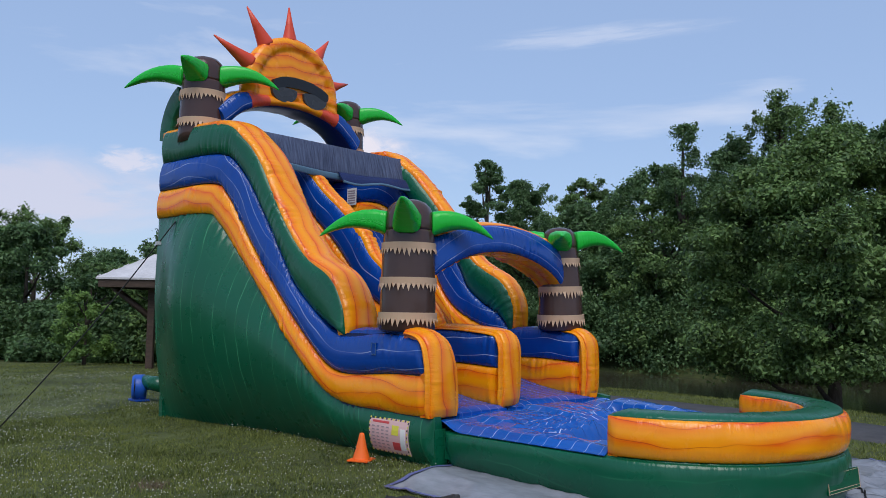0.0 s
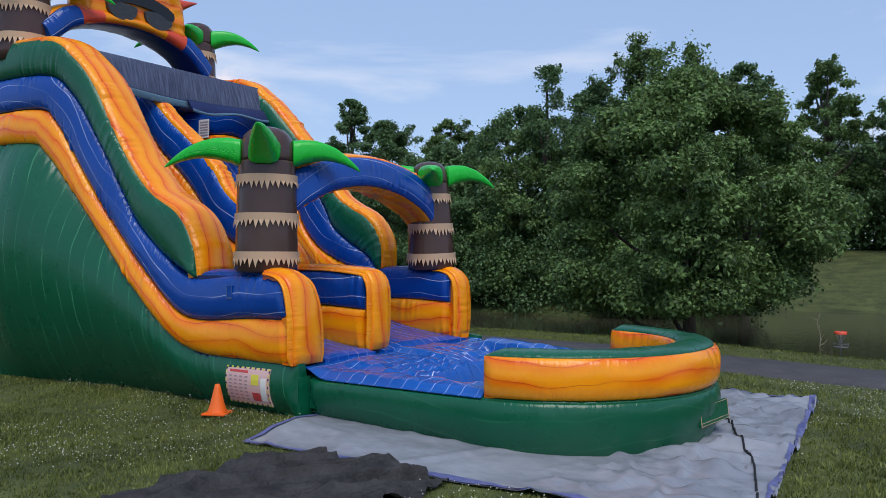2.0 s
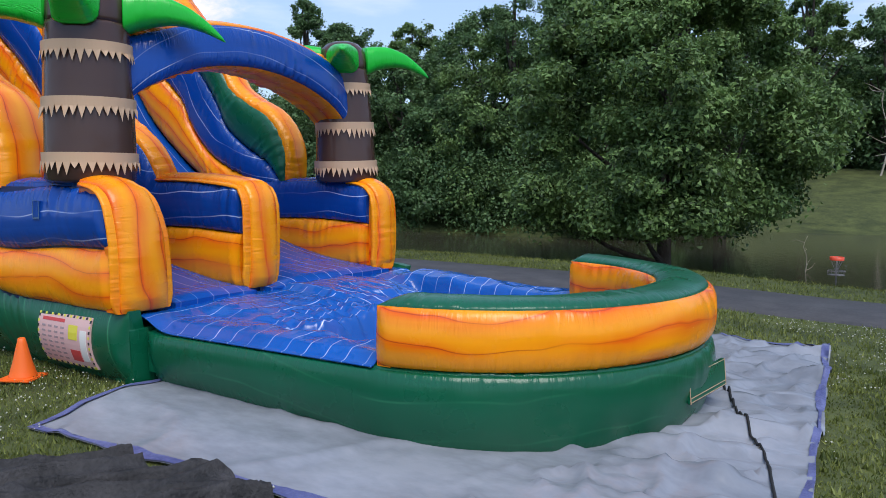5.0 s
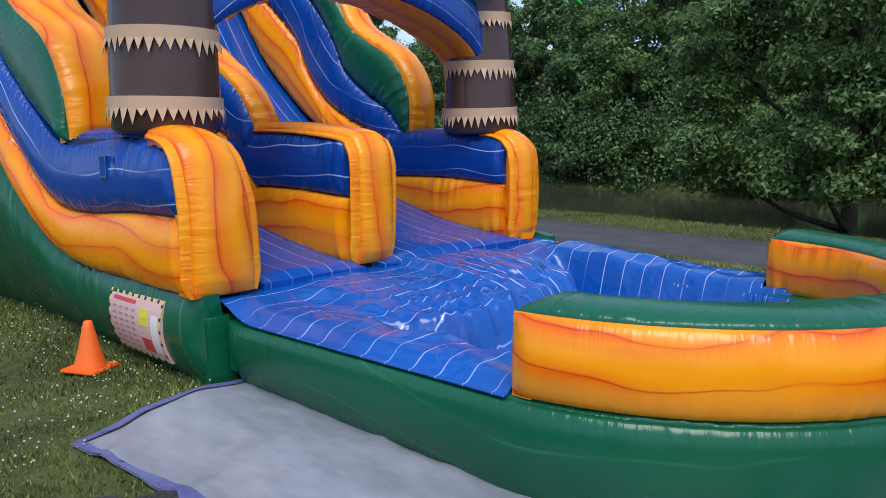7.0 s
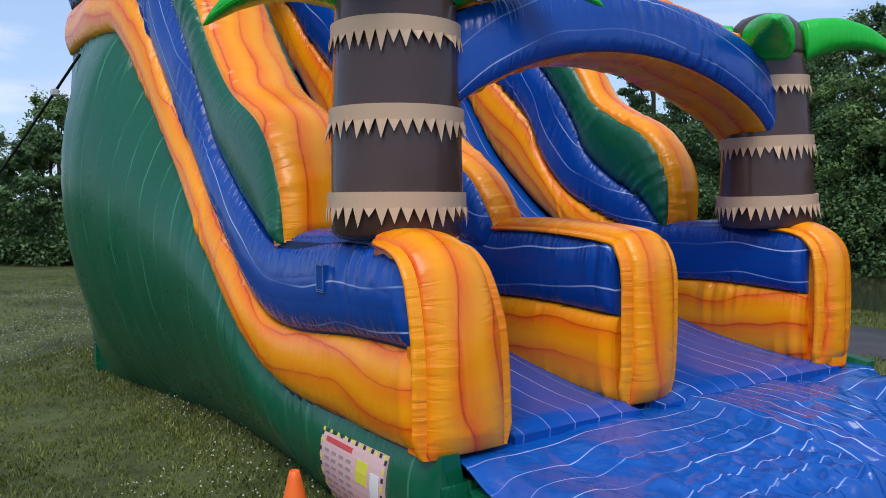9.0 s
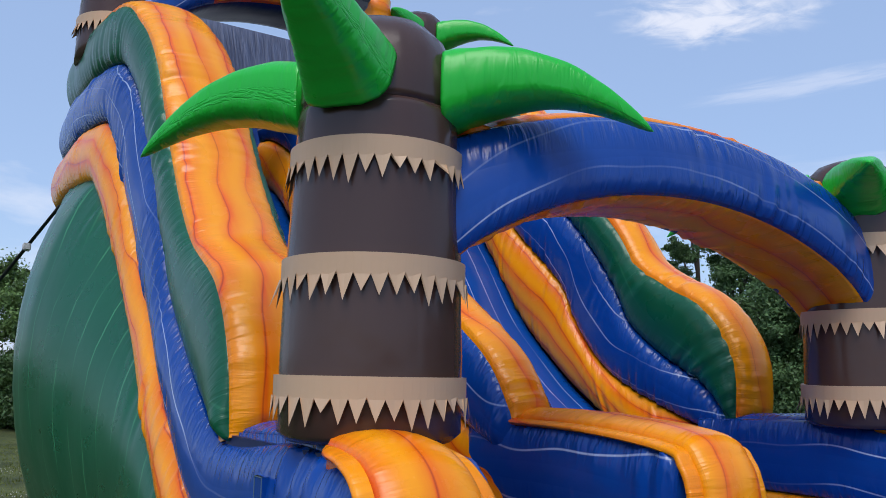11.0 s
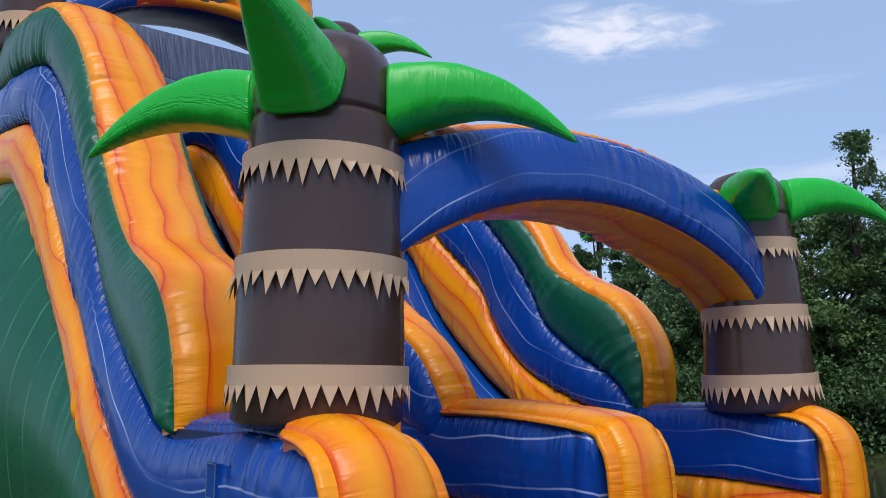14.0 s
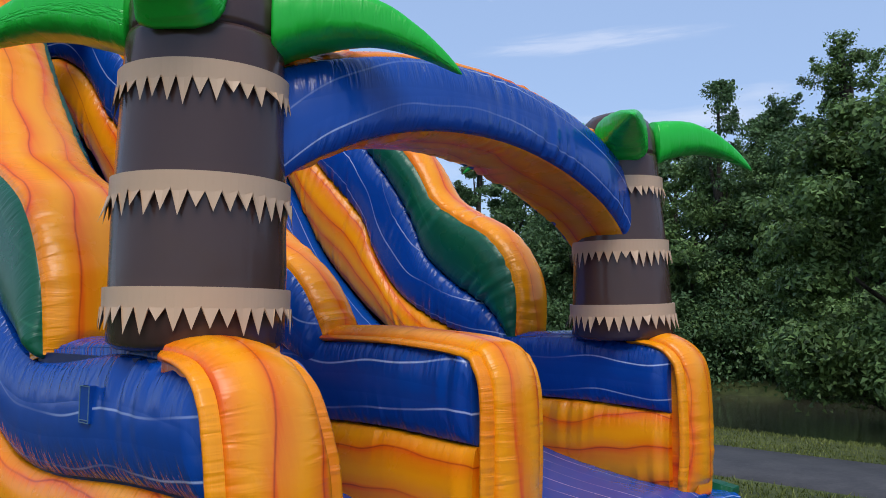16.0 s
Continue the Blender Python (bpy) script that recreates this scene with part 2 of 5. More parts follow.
ORANGE = orange_vinyl()
BLUE = blue_vinyl()
LANE = blue_vinyl("slide_lane_vinyl", (0.003, 0.078, 0.40), 6.0, 1.2, 0.012)
GREEN = green_vinyl()
GREENCAP = green_vinyl("green_cap_vinyl", True, 0, 0.14)
LINER = liner_vinyl()
NAVY = vinyl("navy_vinyl", (0.008, 0.016, 0.085), 0.32)[0]
BROWN = vinyl("brown_trunk_vinyl", (0.072, 0.039, 0.033), 0.19, 0.85, 0.6)[0]
TAN = vinyl("tan_trim_vinyl", (0.58, 0.385, 0.245), 0.45)[0]
LEAFG = vinyl("bright_green_vinyl", (0.012, 0.50, 0.040), 0.27, 0.85, 0.4)[0]
RED = vinyl("red_orange_vinyl", (0.74, 0.075, 0.03), 0.38)[0]
BLACKV = vinyl("black_glossy_vinyl", (0.012, 0.011, 0.011), 0.22)[0]
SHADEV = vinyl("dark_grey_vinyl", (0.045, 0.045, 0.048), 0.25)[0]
CONE = vinyl("orange_cone_plastic", (0.90, 0.15, 0.015), 0.45, 0.9, 0.1)[0]
STRAP = vinyl("black_webbing", (0.012, 0.012, 0.013), 0.7)[0]
WHITE = vinyl("white_print", (0.72, 0.70, 0.66), 0.45, 0.92, 0.05)[0]
PINK = vinyl("pale_pink_print", (0.66, 0.42, 0.40), 0.45, 0.92, 0.05)[0]
YELLOW = vinyl("yellow_print", (0.66, 0.60, 0.06), 0.45, 0.92, 0.05)[0]
REDP = vinyl("red_print", (0.56, 0.06, 0.06), 0.45, 0.92, 0.05)[0]
INK = vinyl("grey_print", (0.34, 0.26, 0.27), 0.5, 0.9, 0.05)[0]
BLACKP = vinyl("black_print", (0.02, 0.02, 0.02), 0.5, 0.9, 0.05)[0]
BLUEP = vinyl("blue_plastic", (0.012, 0.10, 0.52), 0.4, 0.8, 0.1)[0]


def simple(name, a, b2, scale, rough, bs=0.4, bd=0.02, kind="Object", detail=5.0, size=(1, 1, 1)):
    m, n, l, b = material(name, rough, 0.0, 0.0, 0.35)
    co = coords(n, kind)
    f = tex_noise(n, l, co, scale, detail, 0.6, size)
    g = tex_noise(n, l, co, scale * 9, 3, 0.6, size)
    k = math_node(n, l, "ADD", math_node(n, l, "MULTIPLY", f, 0.65), math_node(n, l, "MULTIPLY", g, 0.35))
    l.new(ramp(n, l, k, [(0.36, a), (0.64, b2)]), b.inputs["Base Color"])
    bump(n, l, b, g, bs, bd)
    return m


def leaf_mat(name, dark, light):
    m, n, l, b = material(name, 0.5, 0.0, 0.0, 0.25)
    geo = n.new("ShaderNodeNewGeometry")
    # Broad noise paints lit clumps and shaded gaps into the leaf colour.
    big = tex_noise(n, l, coords(n, "Object"), 0.9, 3)
    k = math_node(n, l, "ADD", math_node(n, l, "MULTIPLY", geo.outputs["Random Per Island"], 0.62), math_node(n, l, "SUBTRACT", math_node(n, l, "MULTIPLY", big, 1.1), 0.33))
    c = ramp(n, l, k, [(0.15, dark), (0.85, light)])
    l.new(c, b.inputs["Base Color"])
    tr = n.new("ShaderNodeBsdfTranslucent")
    l.new(mixc(n, l, 0.5, c, (light[0] * 1.5, light[1] * 1.4, light[2])), tr.inputs["Color"])
    mx = n.new("ShaderNodeMixShader")
    mx.inputs[0].default_value = 0.20
    l.new(b.outputs[0], mx.inputs[1])
    l.new(tr.outputs[0], mx.inputs[2])
    l.new(mx.outputs[0], n["Material Output"].inputs["Surface"])
    return m


LAWN = simple("lawn_soil_and_turf", (0.026, 0.036, 0.010), (0.100, 0.118, 0.034), 1.1, 0.9, 0.8, 0.03)
ASPHALT = simple("asphalt", (0.045, 0.045, 0.050), (0.078, 0.076, 0.080), 2.0, 0.85, 0.5, 0.006)
TARP = simple("silver_tarp", (0.165, 0.18, 0.21), (0.29, 0.305, 0.345), 0.8, 0.27, 0.12, 0.01, "UV", 3.0, (0.7, 1.3, 1))
TARPB = simple("blue_tarp_hem", (0.060, 0.070, 0.19), (0.13, 0.145, 0.30), 3, 0.5)
CLOTH = simple("black_ground_cloth", (0.008, 0.008, 0.009), (0.046, 0.043, 0.045), 5, 0.7, 1.0, 0.012)
BARK = simple("bark", (0.030, 0.024, 0.018), (0.085, 0.070, 0.055), 3, 0.9, 0.9, 0.03, "Object", 5, (3, 3, 0.7))
PALEBARK = simple("pale_dead_wood", (0.22, 0.19, 0.15), (0.42, 0.38, 0.31), 3, 0.9, 0.6, 0.02)
LEAF_A = leaf_mat("broadleaf_green", (0.014, 0.034, 0.011), (0.175, 0.285, 0.090))
LEAF_B = leaf_mat("wood_edge_green", (0.018, 0.044, 0.015), (0.125, 0.220, 0.085))
LEAF_C = leaf_mat("light_green", (0.07, 0.14, 0.03), (0.21, 0.34, 0.09))
GRASS = leaf_mat("grass_blades", (0.024, 0.042, 0.008), (0.225, 0.255, 0.068))
CLOVER = simple("clover_heads", (0.36, 0.36, 0.30), (0.58, 0.57, 0.48), 8, 0.8)
ROOFM = simple("ribbed_metal_roof", (0.42, 0.41, 0.42), (0.58, 0.56, 0.57), 2, 0.45, 0.2, 0.01)
WOOD = simple("dark_timber", (0.035, 0.022, 0.016), (0.085, 0.055, 0.040), 4, 0.7, 0.5, 0.01, "Object", 5, (1, 6, 6))
STEEL = simple("galvanised_steel", (0.40, 0.40, 0.41), (0.55, 0.55, 0.56), 8, 0.4)
DULLSTEEL = simple("dark_steel", (0.10, 0.10, 0.11), (0.22, 0.22, 0.23), 8, 0.5)
YELBAND = simple("yellow_band", (0.60, 0.42, 0.04), (0.72, 0.52, 0.06), 5, 0.45)


def water_mat():
    m, n, l, b = material("pond_water", 0.10, 0, 0, 0.5)
    b.inputs["Base Color"].default_value = (0.050, 0.050, 0.030, 1)
    bump(n, l, b, tex_noise(n, l, coords(n, "Object"), 2.0, 4, 0.5, (1, 2.5, 1)), 0.12, 0.03)
    return m


WATER = water_mat()


def net_mat():
    m, n, l, b = material("navy_mesh_fabric", 0.55)
    uv = coords(n)
    f = tex_noise(n, l, uv, 10, 4, 0.6, (3.5, 0.25, 1))
    l.new(ramp(n, l, f, [(0.3, (0.014, 0.020, 0.055)), (0.7, (0.10, 0.125, 0.21))]), b.inputs["Base Color"])
    bump(n, l, b, f, 0.6, 0.02)
    return m


NET = net_mat()
HEM = vinyl("grey_blue_hem", (0.10, 0.19, 0.27), 0.4)[0]

# ---- mesh tools ----
YAW = math.degrees(math.atan2(-0.606, 0.795))
BASE = pose(-0.1, 9.2, 0, 0, 0, YAW)          # the slide's own axes: x to the pool's end, y across, z up


def smooth_mesh(name, verts, faces, uvs=None, smooth=True, seams=None):
    me = bpy.data.meshes.new(name)
    me.from_pydata([tuple(v) for v in verts], [], faces)
    if uvs is not None:
        lay = me.uv_layers.new(name="UVMap")
        idx = np.empty(len(me.loops), dtype=np.int32)
        me.loops.foreach_get("vertex_index", idx)
        lay.data.foreach_set("uv", np.asarray(uvs, dtype=np.float32)[idx].ravel())
        q = np.full((len(verts), 2), 0.5, dtype=np.float32) if seams is None else np.asarray(seams, dtype=np.float32)
        me.uv_layers.new(name="seam").data.foreach_set("uv", q[idx].ravel())
    me.polygons.foreach_set("use_smooth", [smooth] * len(me.polygons))
    me.update()
    return me


def part(name, me, mat, parent, label="", m=None):
    if isinstance(me, bmesh.types.BMesh):
        bm, me = me, bpy.data.meshes.new(name)
        bm.to_mesh(me)
        bm.free()
    ob = new(name, me)
    if mat:
        me.materials.clear()
        me.materials.append(mat)
    ob.parent = parent
    if m is not None:
        ob.matrix_local = m
    return tagged(ob, label)


def thing(name, m, label, category, group="", kind=""):
    e = new(name)
    e.empty_display_size = 0.2
    e.matrix_world = m
    return tagged(e, label, category, group, kind)


def spline(pts, n):
    """n points on a smooth curve through pts, evenly spaced."""
    p = np.array(pts, float)
    q = np.vstack([2 * p[0] - p[1], p, 2 * p[-1] - p[-2]])
    out = []
    for i in range(1, len(q) - 2):
        t = np.linspace(0, 1, 24, endpoint=False)[:, None]
        a, b, c, d = q[i - 1], q[i], q[i + 1], q[i + 2]
        out.append(0.5 * (2 * b + (c - a) * t + (2 * a - 5 * b + 4 * c - d) * t ** 2 + (3 * b - a - 3 * c + d) * t ** 3))
    out = np.vstack(out + [p[-1:]])
    s = np.concatenate([[0], np.cumsum(np.linalg.norm(np.diff(out, axis=0), axis=1))])
    g = np.linspace(0, s[-1], n)
    return np.stack([np.interp(g, s, out[:, k]) for k in range(p.shape[1])], 1)


def nz(x, y, z=0.0):
    return noise.noise((x, y, z))


def pillow(lo, hi, out, bulge=0.06, depth=0.12, m=10, wr=0.008, ends=(True, True), seed=0.0, pw=0.55):
    """An air-filled panel between two seams: lo and hi are rows of points, out the way it swells."""
    lo, hi = np.asarray(lo, float), np.asarray(hi, float)
    n = len(lo)
    out = np.broadcast_to(np.asarray(out, float), (n, 3))
    bul = np.broadcast_to(np.asarray(bulge, float), (n,))
    mid = (lo + hi) / 2
    s = np.concatenate([[0], np.cumsum(np.linalg.norm(np.diff(mid, axis=0), axis=1))])
    wid = np.linalg.norm(hi - lo, axis=1)
    verts, uvs, faces, seams = [], [], [], []
    ring = m + 3
    for i in range(n):
        e = 1.0
        if ends[0]:
            e = min(e, math.sqrt(min(1, (s[i] + 0.004) / 0.10)))
        if ends[1]:
            e = min(e, max(0.0 if ends[1] is True else ends[1], math.sqrt(min(1, (s[-1] - s[i] + 0.004) / 0.10))))
        for j in range(m + 1):
            q = 0.5 - 0.5 * math.cos(math.pi * j / m) if m > 3 else j / m
            k = (4 * q * (1 - q)) ** pw
            dlo, dhi = q * wid[i], (1 - q) * wid[i]
            g0, g1 = max(0.12, 0.32 + 1.9 * nz(s[i] * 1.7 + seed, 5.1)), max(0.12, 0.32 + 1.9 * nz(s[i] * 1.7 + seed, 8.3))
            w = math.exp(-dlo / (0.035 + 0.08 * g0)) * nz(s[i] * 15 + seed, 2.1) * g0 + math.exp(-dhi / (0.035 + 0.08 * g1)) * nz(s[i] * 15 + seed, 7.7) * g1
            w = w * min(1, min(dlo, dhi) / 0.012) * wr * 1.9 + 0.012 * nz(s[i] * 2.2 + seed, q * 2.0, 3.3) * k
            verts.append(lo[i] * (1 - q) + hi[i] * q + out[i] * (bul[i] * k * e + w))
            uvs.append((s[i] + seed * 3.7, q * wid[i]))
            seams.append((dlo, dhi))
        for base, v in ((hi[i], wid[i]), (lo[i], 0.0)):
            verts.append(base - out[i] * depth)
            uvs.append((s[i] + seed * 3.7, v))
            seams.append((0.0, 0.0))
    for i in range(n - 1):
        for j in range(ring):
            a, b = i * ring + j, i * ring + (j + 1) % ring
            faces.append((a, b, b + ring, a + ring))
    faces.append(tuple(range(ring))[::-1])
    faces.append(tuple(range((n - 1) * ring, n * ring)))
    me = smooth_mesh("panel", verts, faces, uvs, True, seams)
    bm = bmesh.new()
    bm.from_mesh(me)
    bmesh.ops.recalc_face_normals(bm, faces=bm.faces)
    for ed in bm.edges:
        if len(ed.link_faces) == 2 and ed.calc_face_angle(0) > 0.9:
            ed.smooth = False
    bm.to_mesh(me)
    bm.free()
    return me


def on(curve, b):
    """Rows of (a, z) at a place b across."""
    c = np.asarray(curve, float)
    bb = np.broadcast_to(np.asarray(b, float), (len(c),))
    return np.stack([c[:, 0], bb, c[:, 1]], 1)


def path_normal(curve):
    t = np.gradient(np.asarray(curve, float), axis=0)
    t /= np.linalg.norm(t, axis=1)[:, None] + 1e-9
    nrm = np.stack([-t[:, 1], np.zeros(len(t)), t[:, 0]], 1)
    return nrm


def prism(outline, b0, b1):
    """A solid with the outline (a, z) from b0 to b1."""
    bm = bmesh.new()
    f = [bm.verts.new((a, b0, z)) for a, z in outline]
    g = [bm.verts.new((a, b1, z)) for a, z in outline]
    bm.faces.new(f)
    bm.faces.new(g[::-1])
    for i in range(len(f)):
        k = (i + 1) % len(f)
        bm.faces.new((f[k], f[i], g[i], g[k]))
    bmesh.ops.recalc_face_normals(bm, faces=bm.faces)
    return bm


def lathe(rows, seg=40, close=True):
    """A turned solid from rows of (radius, z)."""
    verts, uvs, faces = [], [], []
    for r, z in rows:
        for k in range(seg):
            a = 2 * math.pi * k / seg
            verts.append((r * math.cos(a), r * math.sin(a), z))
            uvs.append((k / seg * 2.0, z))
    for i in range(len(rows) - 1):
        for k in range(seg):
            k2 = (k + 1) % seg
            faces.append((i * seg + k, i * seg + k2, (i + 1) * seg + k2, (i + 1) * seg + k))
    if close:
        faces.append(tuple(range(seg))[::-1])
        faces.append(tuple(range((len(rows) - 1) * seg, len(rows) * seg)))
    return smooth_mesh("turned", verts, faces, uvs)


def tube(points, radii, seg=8, flat=1.0):
    """A round tube along points; its ends are closed."""
    p = np.asarray(points, float)
    radii = np.broadcast_to(np.asarray(radii, float), (len(p),))
    t = np.gradient(p, axis=0)
    t /= np.linalg.norm(t, axis=1)[:, None] + 1e-9
    verts, faces, uvs = [], [], []
    s = np.concatenate([[0], np.cumsum(np.linalg.norm(np.diff(p, axis=0), axis=1))])
    for i in range(len(p)):
        ref = np.array((0, 0, 1.0)) if abs(t[i][2]) < 0.9 else np.array((1.0, 0, 0))
        u = np.cross(t[i], ref)
        u /= np.linalg.norm(u)
        v = np.cross(u, t[i])
        for k in range(seg):
            a = 2 * math.pi * k / seg
            verts.append(p[i] + radii[i] * (math.cos(a) * u + flat * math.sin(a) * v))
            uvs.append((s[i], k / seg))
    for i in range(len(p) - 1):
        for k in range(seg):
            k2 = (k + 1) % seg
            faces.append((i * seg + k, i * seg + k2, (i + 1) * seg + k2, (i + 1) * seg + k))
    faces.append(tuple(range(seg))[::-1])
    faces.append(tuple(range((len(p) - 1) * seg, len(p) * seg)))
    return smooth_mesh("tube", verts, faces, uvs)


def box(x0, x1, y0, y1, z0, z1, bev=0.01):
    bm = bmesh.new()
    bmesh.ops.create_cube(bm, size=1.0)
    for v in bm.verts:
        v.co = Vector((x0 + (v.co.x + 0.5) * (x1 - x0), y0 + (v.co.y + 0.5) * (y1 - y0), z0 + (v.co.z + 0.5) * (z1 - z0)))
    if bev:
        bmesh.ops.bevel(bm, geom=bm.edges[:], offset=bev, segments=2, affect="EDGES")
    return bm


def sstep(x, a, b):
    t = min(1.0, max(0.0, (x - a) / (b - a)))
    return t * t * (3 - 2 * t)


# ---- ground, road, pond ----
def shore(a):
    """How much farther off the pond's far bank lies."""
    return 7.5 * sstep(a, -8.0, -1.0)


def ground_z(a, b):
    """The lawn's height in the slide's axes."""
    z = 0.08 * sstep(b, -1.0, -0.2) - 0.032 * max(0.0, min(a, 5.0)) * sstep(b, -2.0, 0.0)
    z += 0.10 * sstep(-a, 4.0, 12.0) - 0.42 * sstep(-a, 11.0, 26.0) * sstep(-b, -9.0, -6.0) - 0.12 * sstep(b, 4.2, 7.0)
    z += 0.05 * sstep(-b, 2.0, 6.0)
    f = b - shore(a)
    z -= 1.25 * sstep(b, 11.0, 13.2) - 1.0 * sstep(f, 21.5, 24.0) - 2.6 * sstep(f, 23.0, 44.0)
    z += 0.025 * nz(a * 0.45, b * 0.45) * (1 - sstep(abs(a - 1.5), 0, 7) * 0) * (0.3 if -8 < a < 6 and -1.5 < b < 5 else 1.0)
    return z


def axis_steps(spans):
    out = []
    for a, b, st in spans:
        out += list(np.arange(a, b, st))
    return out + [spans[-1][1]]


def sheet(xs, ys, fz):
    verts = [(x, y, fz(x, y)) for x in xs for y in ys]
    ny = len(ys)
    faces = [(i * ny + j, (i + 1) * ny + j, (i + 1) * ny + j + 1, i * ny + j + 1) for i in range(len(xs) - 1) for j in range(ny - 1)]
    return smooth_mesh("sheet", verts, faces, [(v[0], v[1]) for v in verts])


gx = axis_steps([(-900, -100, 100), (-100, -20, 5), (-20, 12, 0.4), (12, 60, 3), (60, 900, 90)])
gy = axis_steps([(-900, -60, 80), (-60, -10, 4), (-10, 14, 0.4), (14, 30, 1.0), (30, 90, 6), (90, 900, 90)])
ground = part("ground", sheet(gx, gy, ground_z), LAWN, None, "mown lawn of grass and white clover, worn in places", BASE)
tagged(ground, "", "lawn", "", "structure")
road = part("road", sheet(axis_steps([(-60, 60, 2.0)]), [7.25, 7.32, 8.3, 9.25, 9.32],
            lambda a, b: ground_z(a, b) + (0.03 if 7.3 < b < 9.3 else -0.05)), ASPHALT, None, "grey asphalt path along the pond", BASE)
tagged(road, "", "path", "", "structure")
water = part("water", sheet([-120, -40, 0, 40, 120], [11.0, 18, 33.0], lambda a, b: -0.62), WATER, None, "still dark pond reflecting the woods", BASE)
tagged(water, "", "pond", "", "structure")

# ---- the inflatable slide ----
slide = thing("inflatable_water_slide", BASE, "tall orange, blue and green inflatable slide with palm pillars", "inflatable slide")
N = 420
BACK, FRONT = -6.3, 0.0
L1 = spline([(-6.33, 3.27), (-4.85, 3.25), (-4.4, 3.06), (-3.59, 2.35), (-2.87, 1.64), (-2.22, 1.06), (-1.63, 0.69), (-0.7, 0.63), (-0.06, 0.62)], N)
L2 = spline([(-6.36, 3.73), (-4.75, 3.71), (-4.25, 3.48), (-3.53, 2.66), (-2.82, 1.94), (-2.24, 1.43), (-1.81, 1.10), (-1.40, 1.03), (-0.7, 1.08), (-0.10, 1.09)], N)
L3 = spline([(-6.36, 4.21), (-4.6, 4.16), (-3.94, 3.83), (-3.33, 3.12), (-2.89, 2.54), (-2.6, 2.16), (-2.1, 1.76), (-1.62, 1.50), (-0.8, 1.55), (-0.16, 1.50)], N)


def under_front(c):
    """Keeps a seam's front end below the rounded corner of the bumpers."""
    c = c.copy()
    c[:, 1] = np.minimum(c[:, 1], np.interp(c[:, 0], (-0.55, -0.38, -0.28, -0.20, -0.15), (1.6, 1.56, 1.545, 1.49, 1.36), left=99.0))
    return c


L3 = under_front(L3)
L3W = spline([(-6.36, 4.21), (-4.6, 4.16), (-3.94, 3.83), (-3.33, 3.12), (-2.89, 2.54), (-2.6, 2.16), (-2.1, 1.76), (-1.55, 1.50)], N)
L4 = spline([(-6.36, 4.72), (-4.6, 4.64), (-3.93, 4.31), (-3.47, 3.88), (-2.95, 3.12), (-2.42, 2.55), (-1.87, 2.24), (-1.61, 1.90), (-1.52, 1.52)], N)
B0, B1 = -0.10, 0.41        # outer wall, first bumper
M0, M1, MD = 1.26, 1.66, 1.49   # divider: its bumper, and its narrower top
R0, R1 = 3.26, 3.66         # far wall

seam_b = np.array([0.04 + 0.16 * sstep(a, -6.3, -4.6) * sstep(-a, 0.3, 2.6) for a in L1[:, 0]])
seam = np.stack([np.linspace(-6.28, 0.0, N), seam_b, np.full(N, 0.02)], 1)
top_seam = on(np.vstack([L1[:-6], spline([tuple(L1[-6]), (0.0, 0.60)], 6)]), B0 + 0.02)
top_seam[:, 1] -= np.array([0.075 * sstep(-a, 1.5, 2.3) for a in top_seam[:, 0]])
top_seam[:, 2] += 0.035
hh = top_seam[:, 2]
bow = np.array([0.35 + 0.90 * sstep(a, -6.3, -4.9) - 0.20 * sstep(a, -4.5, -2.5) for a in top_seam[:, 0]])
part("side_panel", pillow(seam, top_seam, (0, -1, 0), (0.06 + 0.115 * hh) * bow, 0.1, 18, 0.022, seed=1, pw=0.85), GREEN, slide, "dark green side panel with faint light streaks")
far_seam = seam.copy()
far_seam[:, 1] = 3.45 + B0 - seam[:, 1]
far_top = top_seam.copy()
far_top[:, 1] = R1 - 0.02
part("side_panel", pillow(far_seam, far_top, (0, 1, 0), 0.07 + 0.055 * hh, 0.1, 10, 0.022, seed=2), GREEN, slide)
bz = np.linspace(0.02, 4.6, 30)
part("back_panel", pillow(np.stack([np.full(30, -6.25), np.full(30, -0.05), bz], 1), np.stack([np.full(30, -6.25), np.full(30, 3.5), bz], 1), (-1, 0, 0), 0.20, 0.1, 12, seed=3), GREEN, slide)


def wall_bands(b, way, tag, inset=0.0):
    o = (0, way, 0)

    def row(c, swell=0.0):
        return on(c, np.array([b - inset * sstep(p, -2.3, -1.4) + way * swell * sstep(-p, 1.5, 2.3) for p in c[:, 0]]))
    part("lower_orange_band", pillow(row(L1, 0.075), row(L2, 0.03), o, 0.085, 0.15, 10, 0.022, (True, 0.62), seed=tag + 1), ORANGE, slide)
    part("blue_band", pillow(row(L2, 0.03), row(L3), o, 0.095, 0.15, 10, 0.026, (True, 0.58), seed=tag + 2), BLUE, slide)
    part("green_band", pillow(row(L3W), row(L4), o, 0.085, 0.15, 10, 0.026, seed=tag + 3), GREENCAP, slide)


wall_bands(B0, -1, 10)
wall_bands(R1 - 0.09, 1, 20, 0.22)
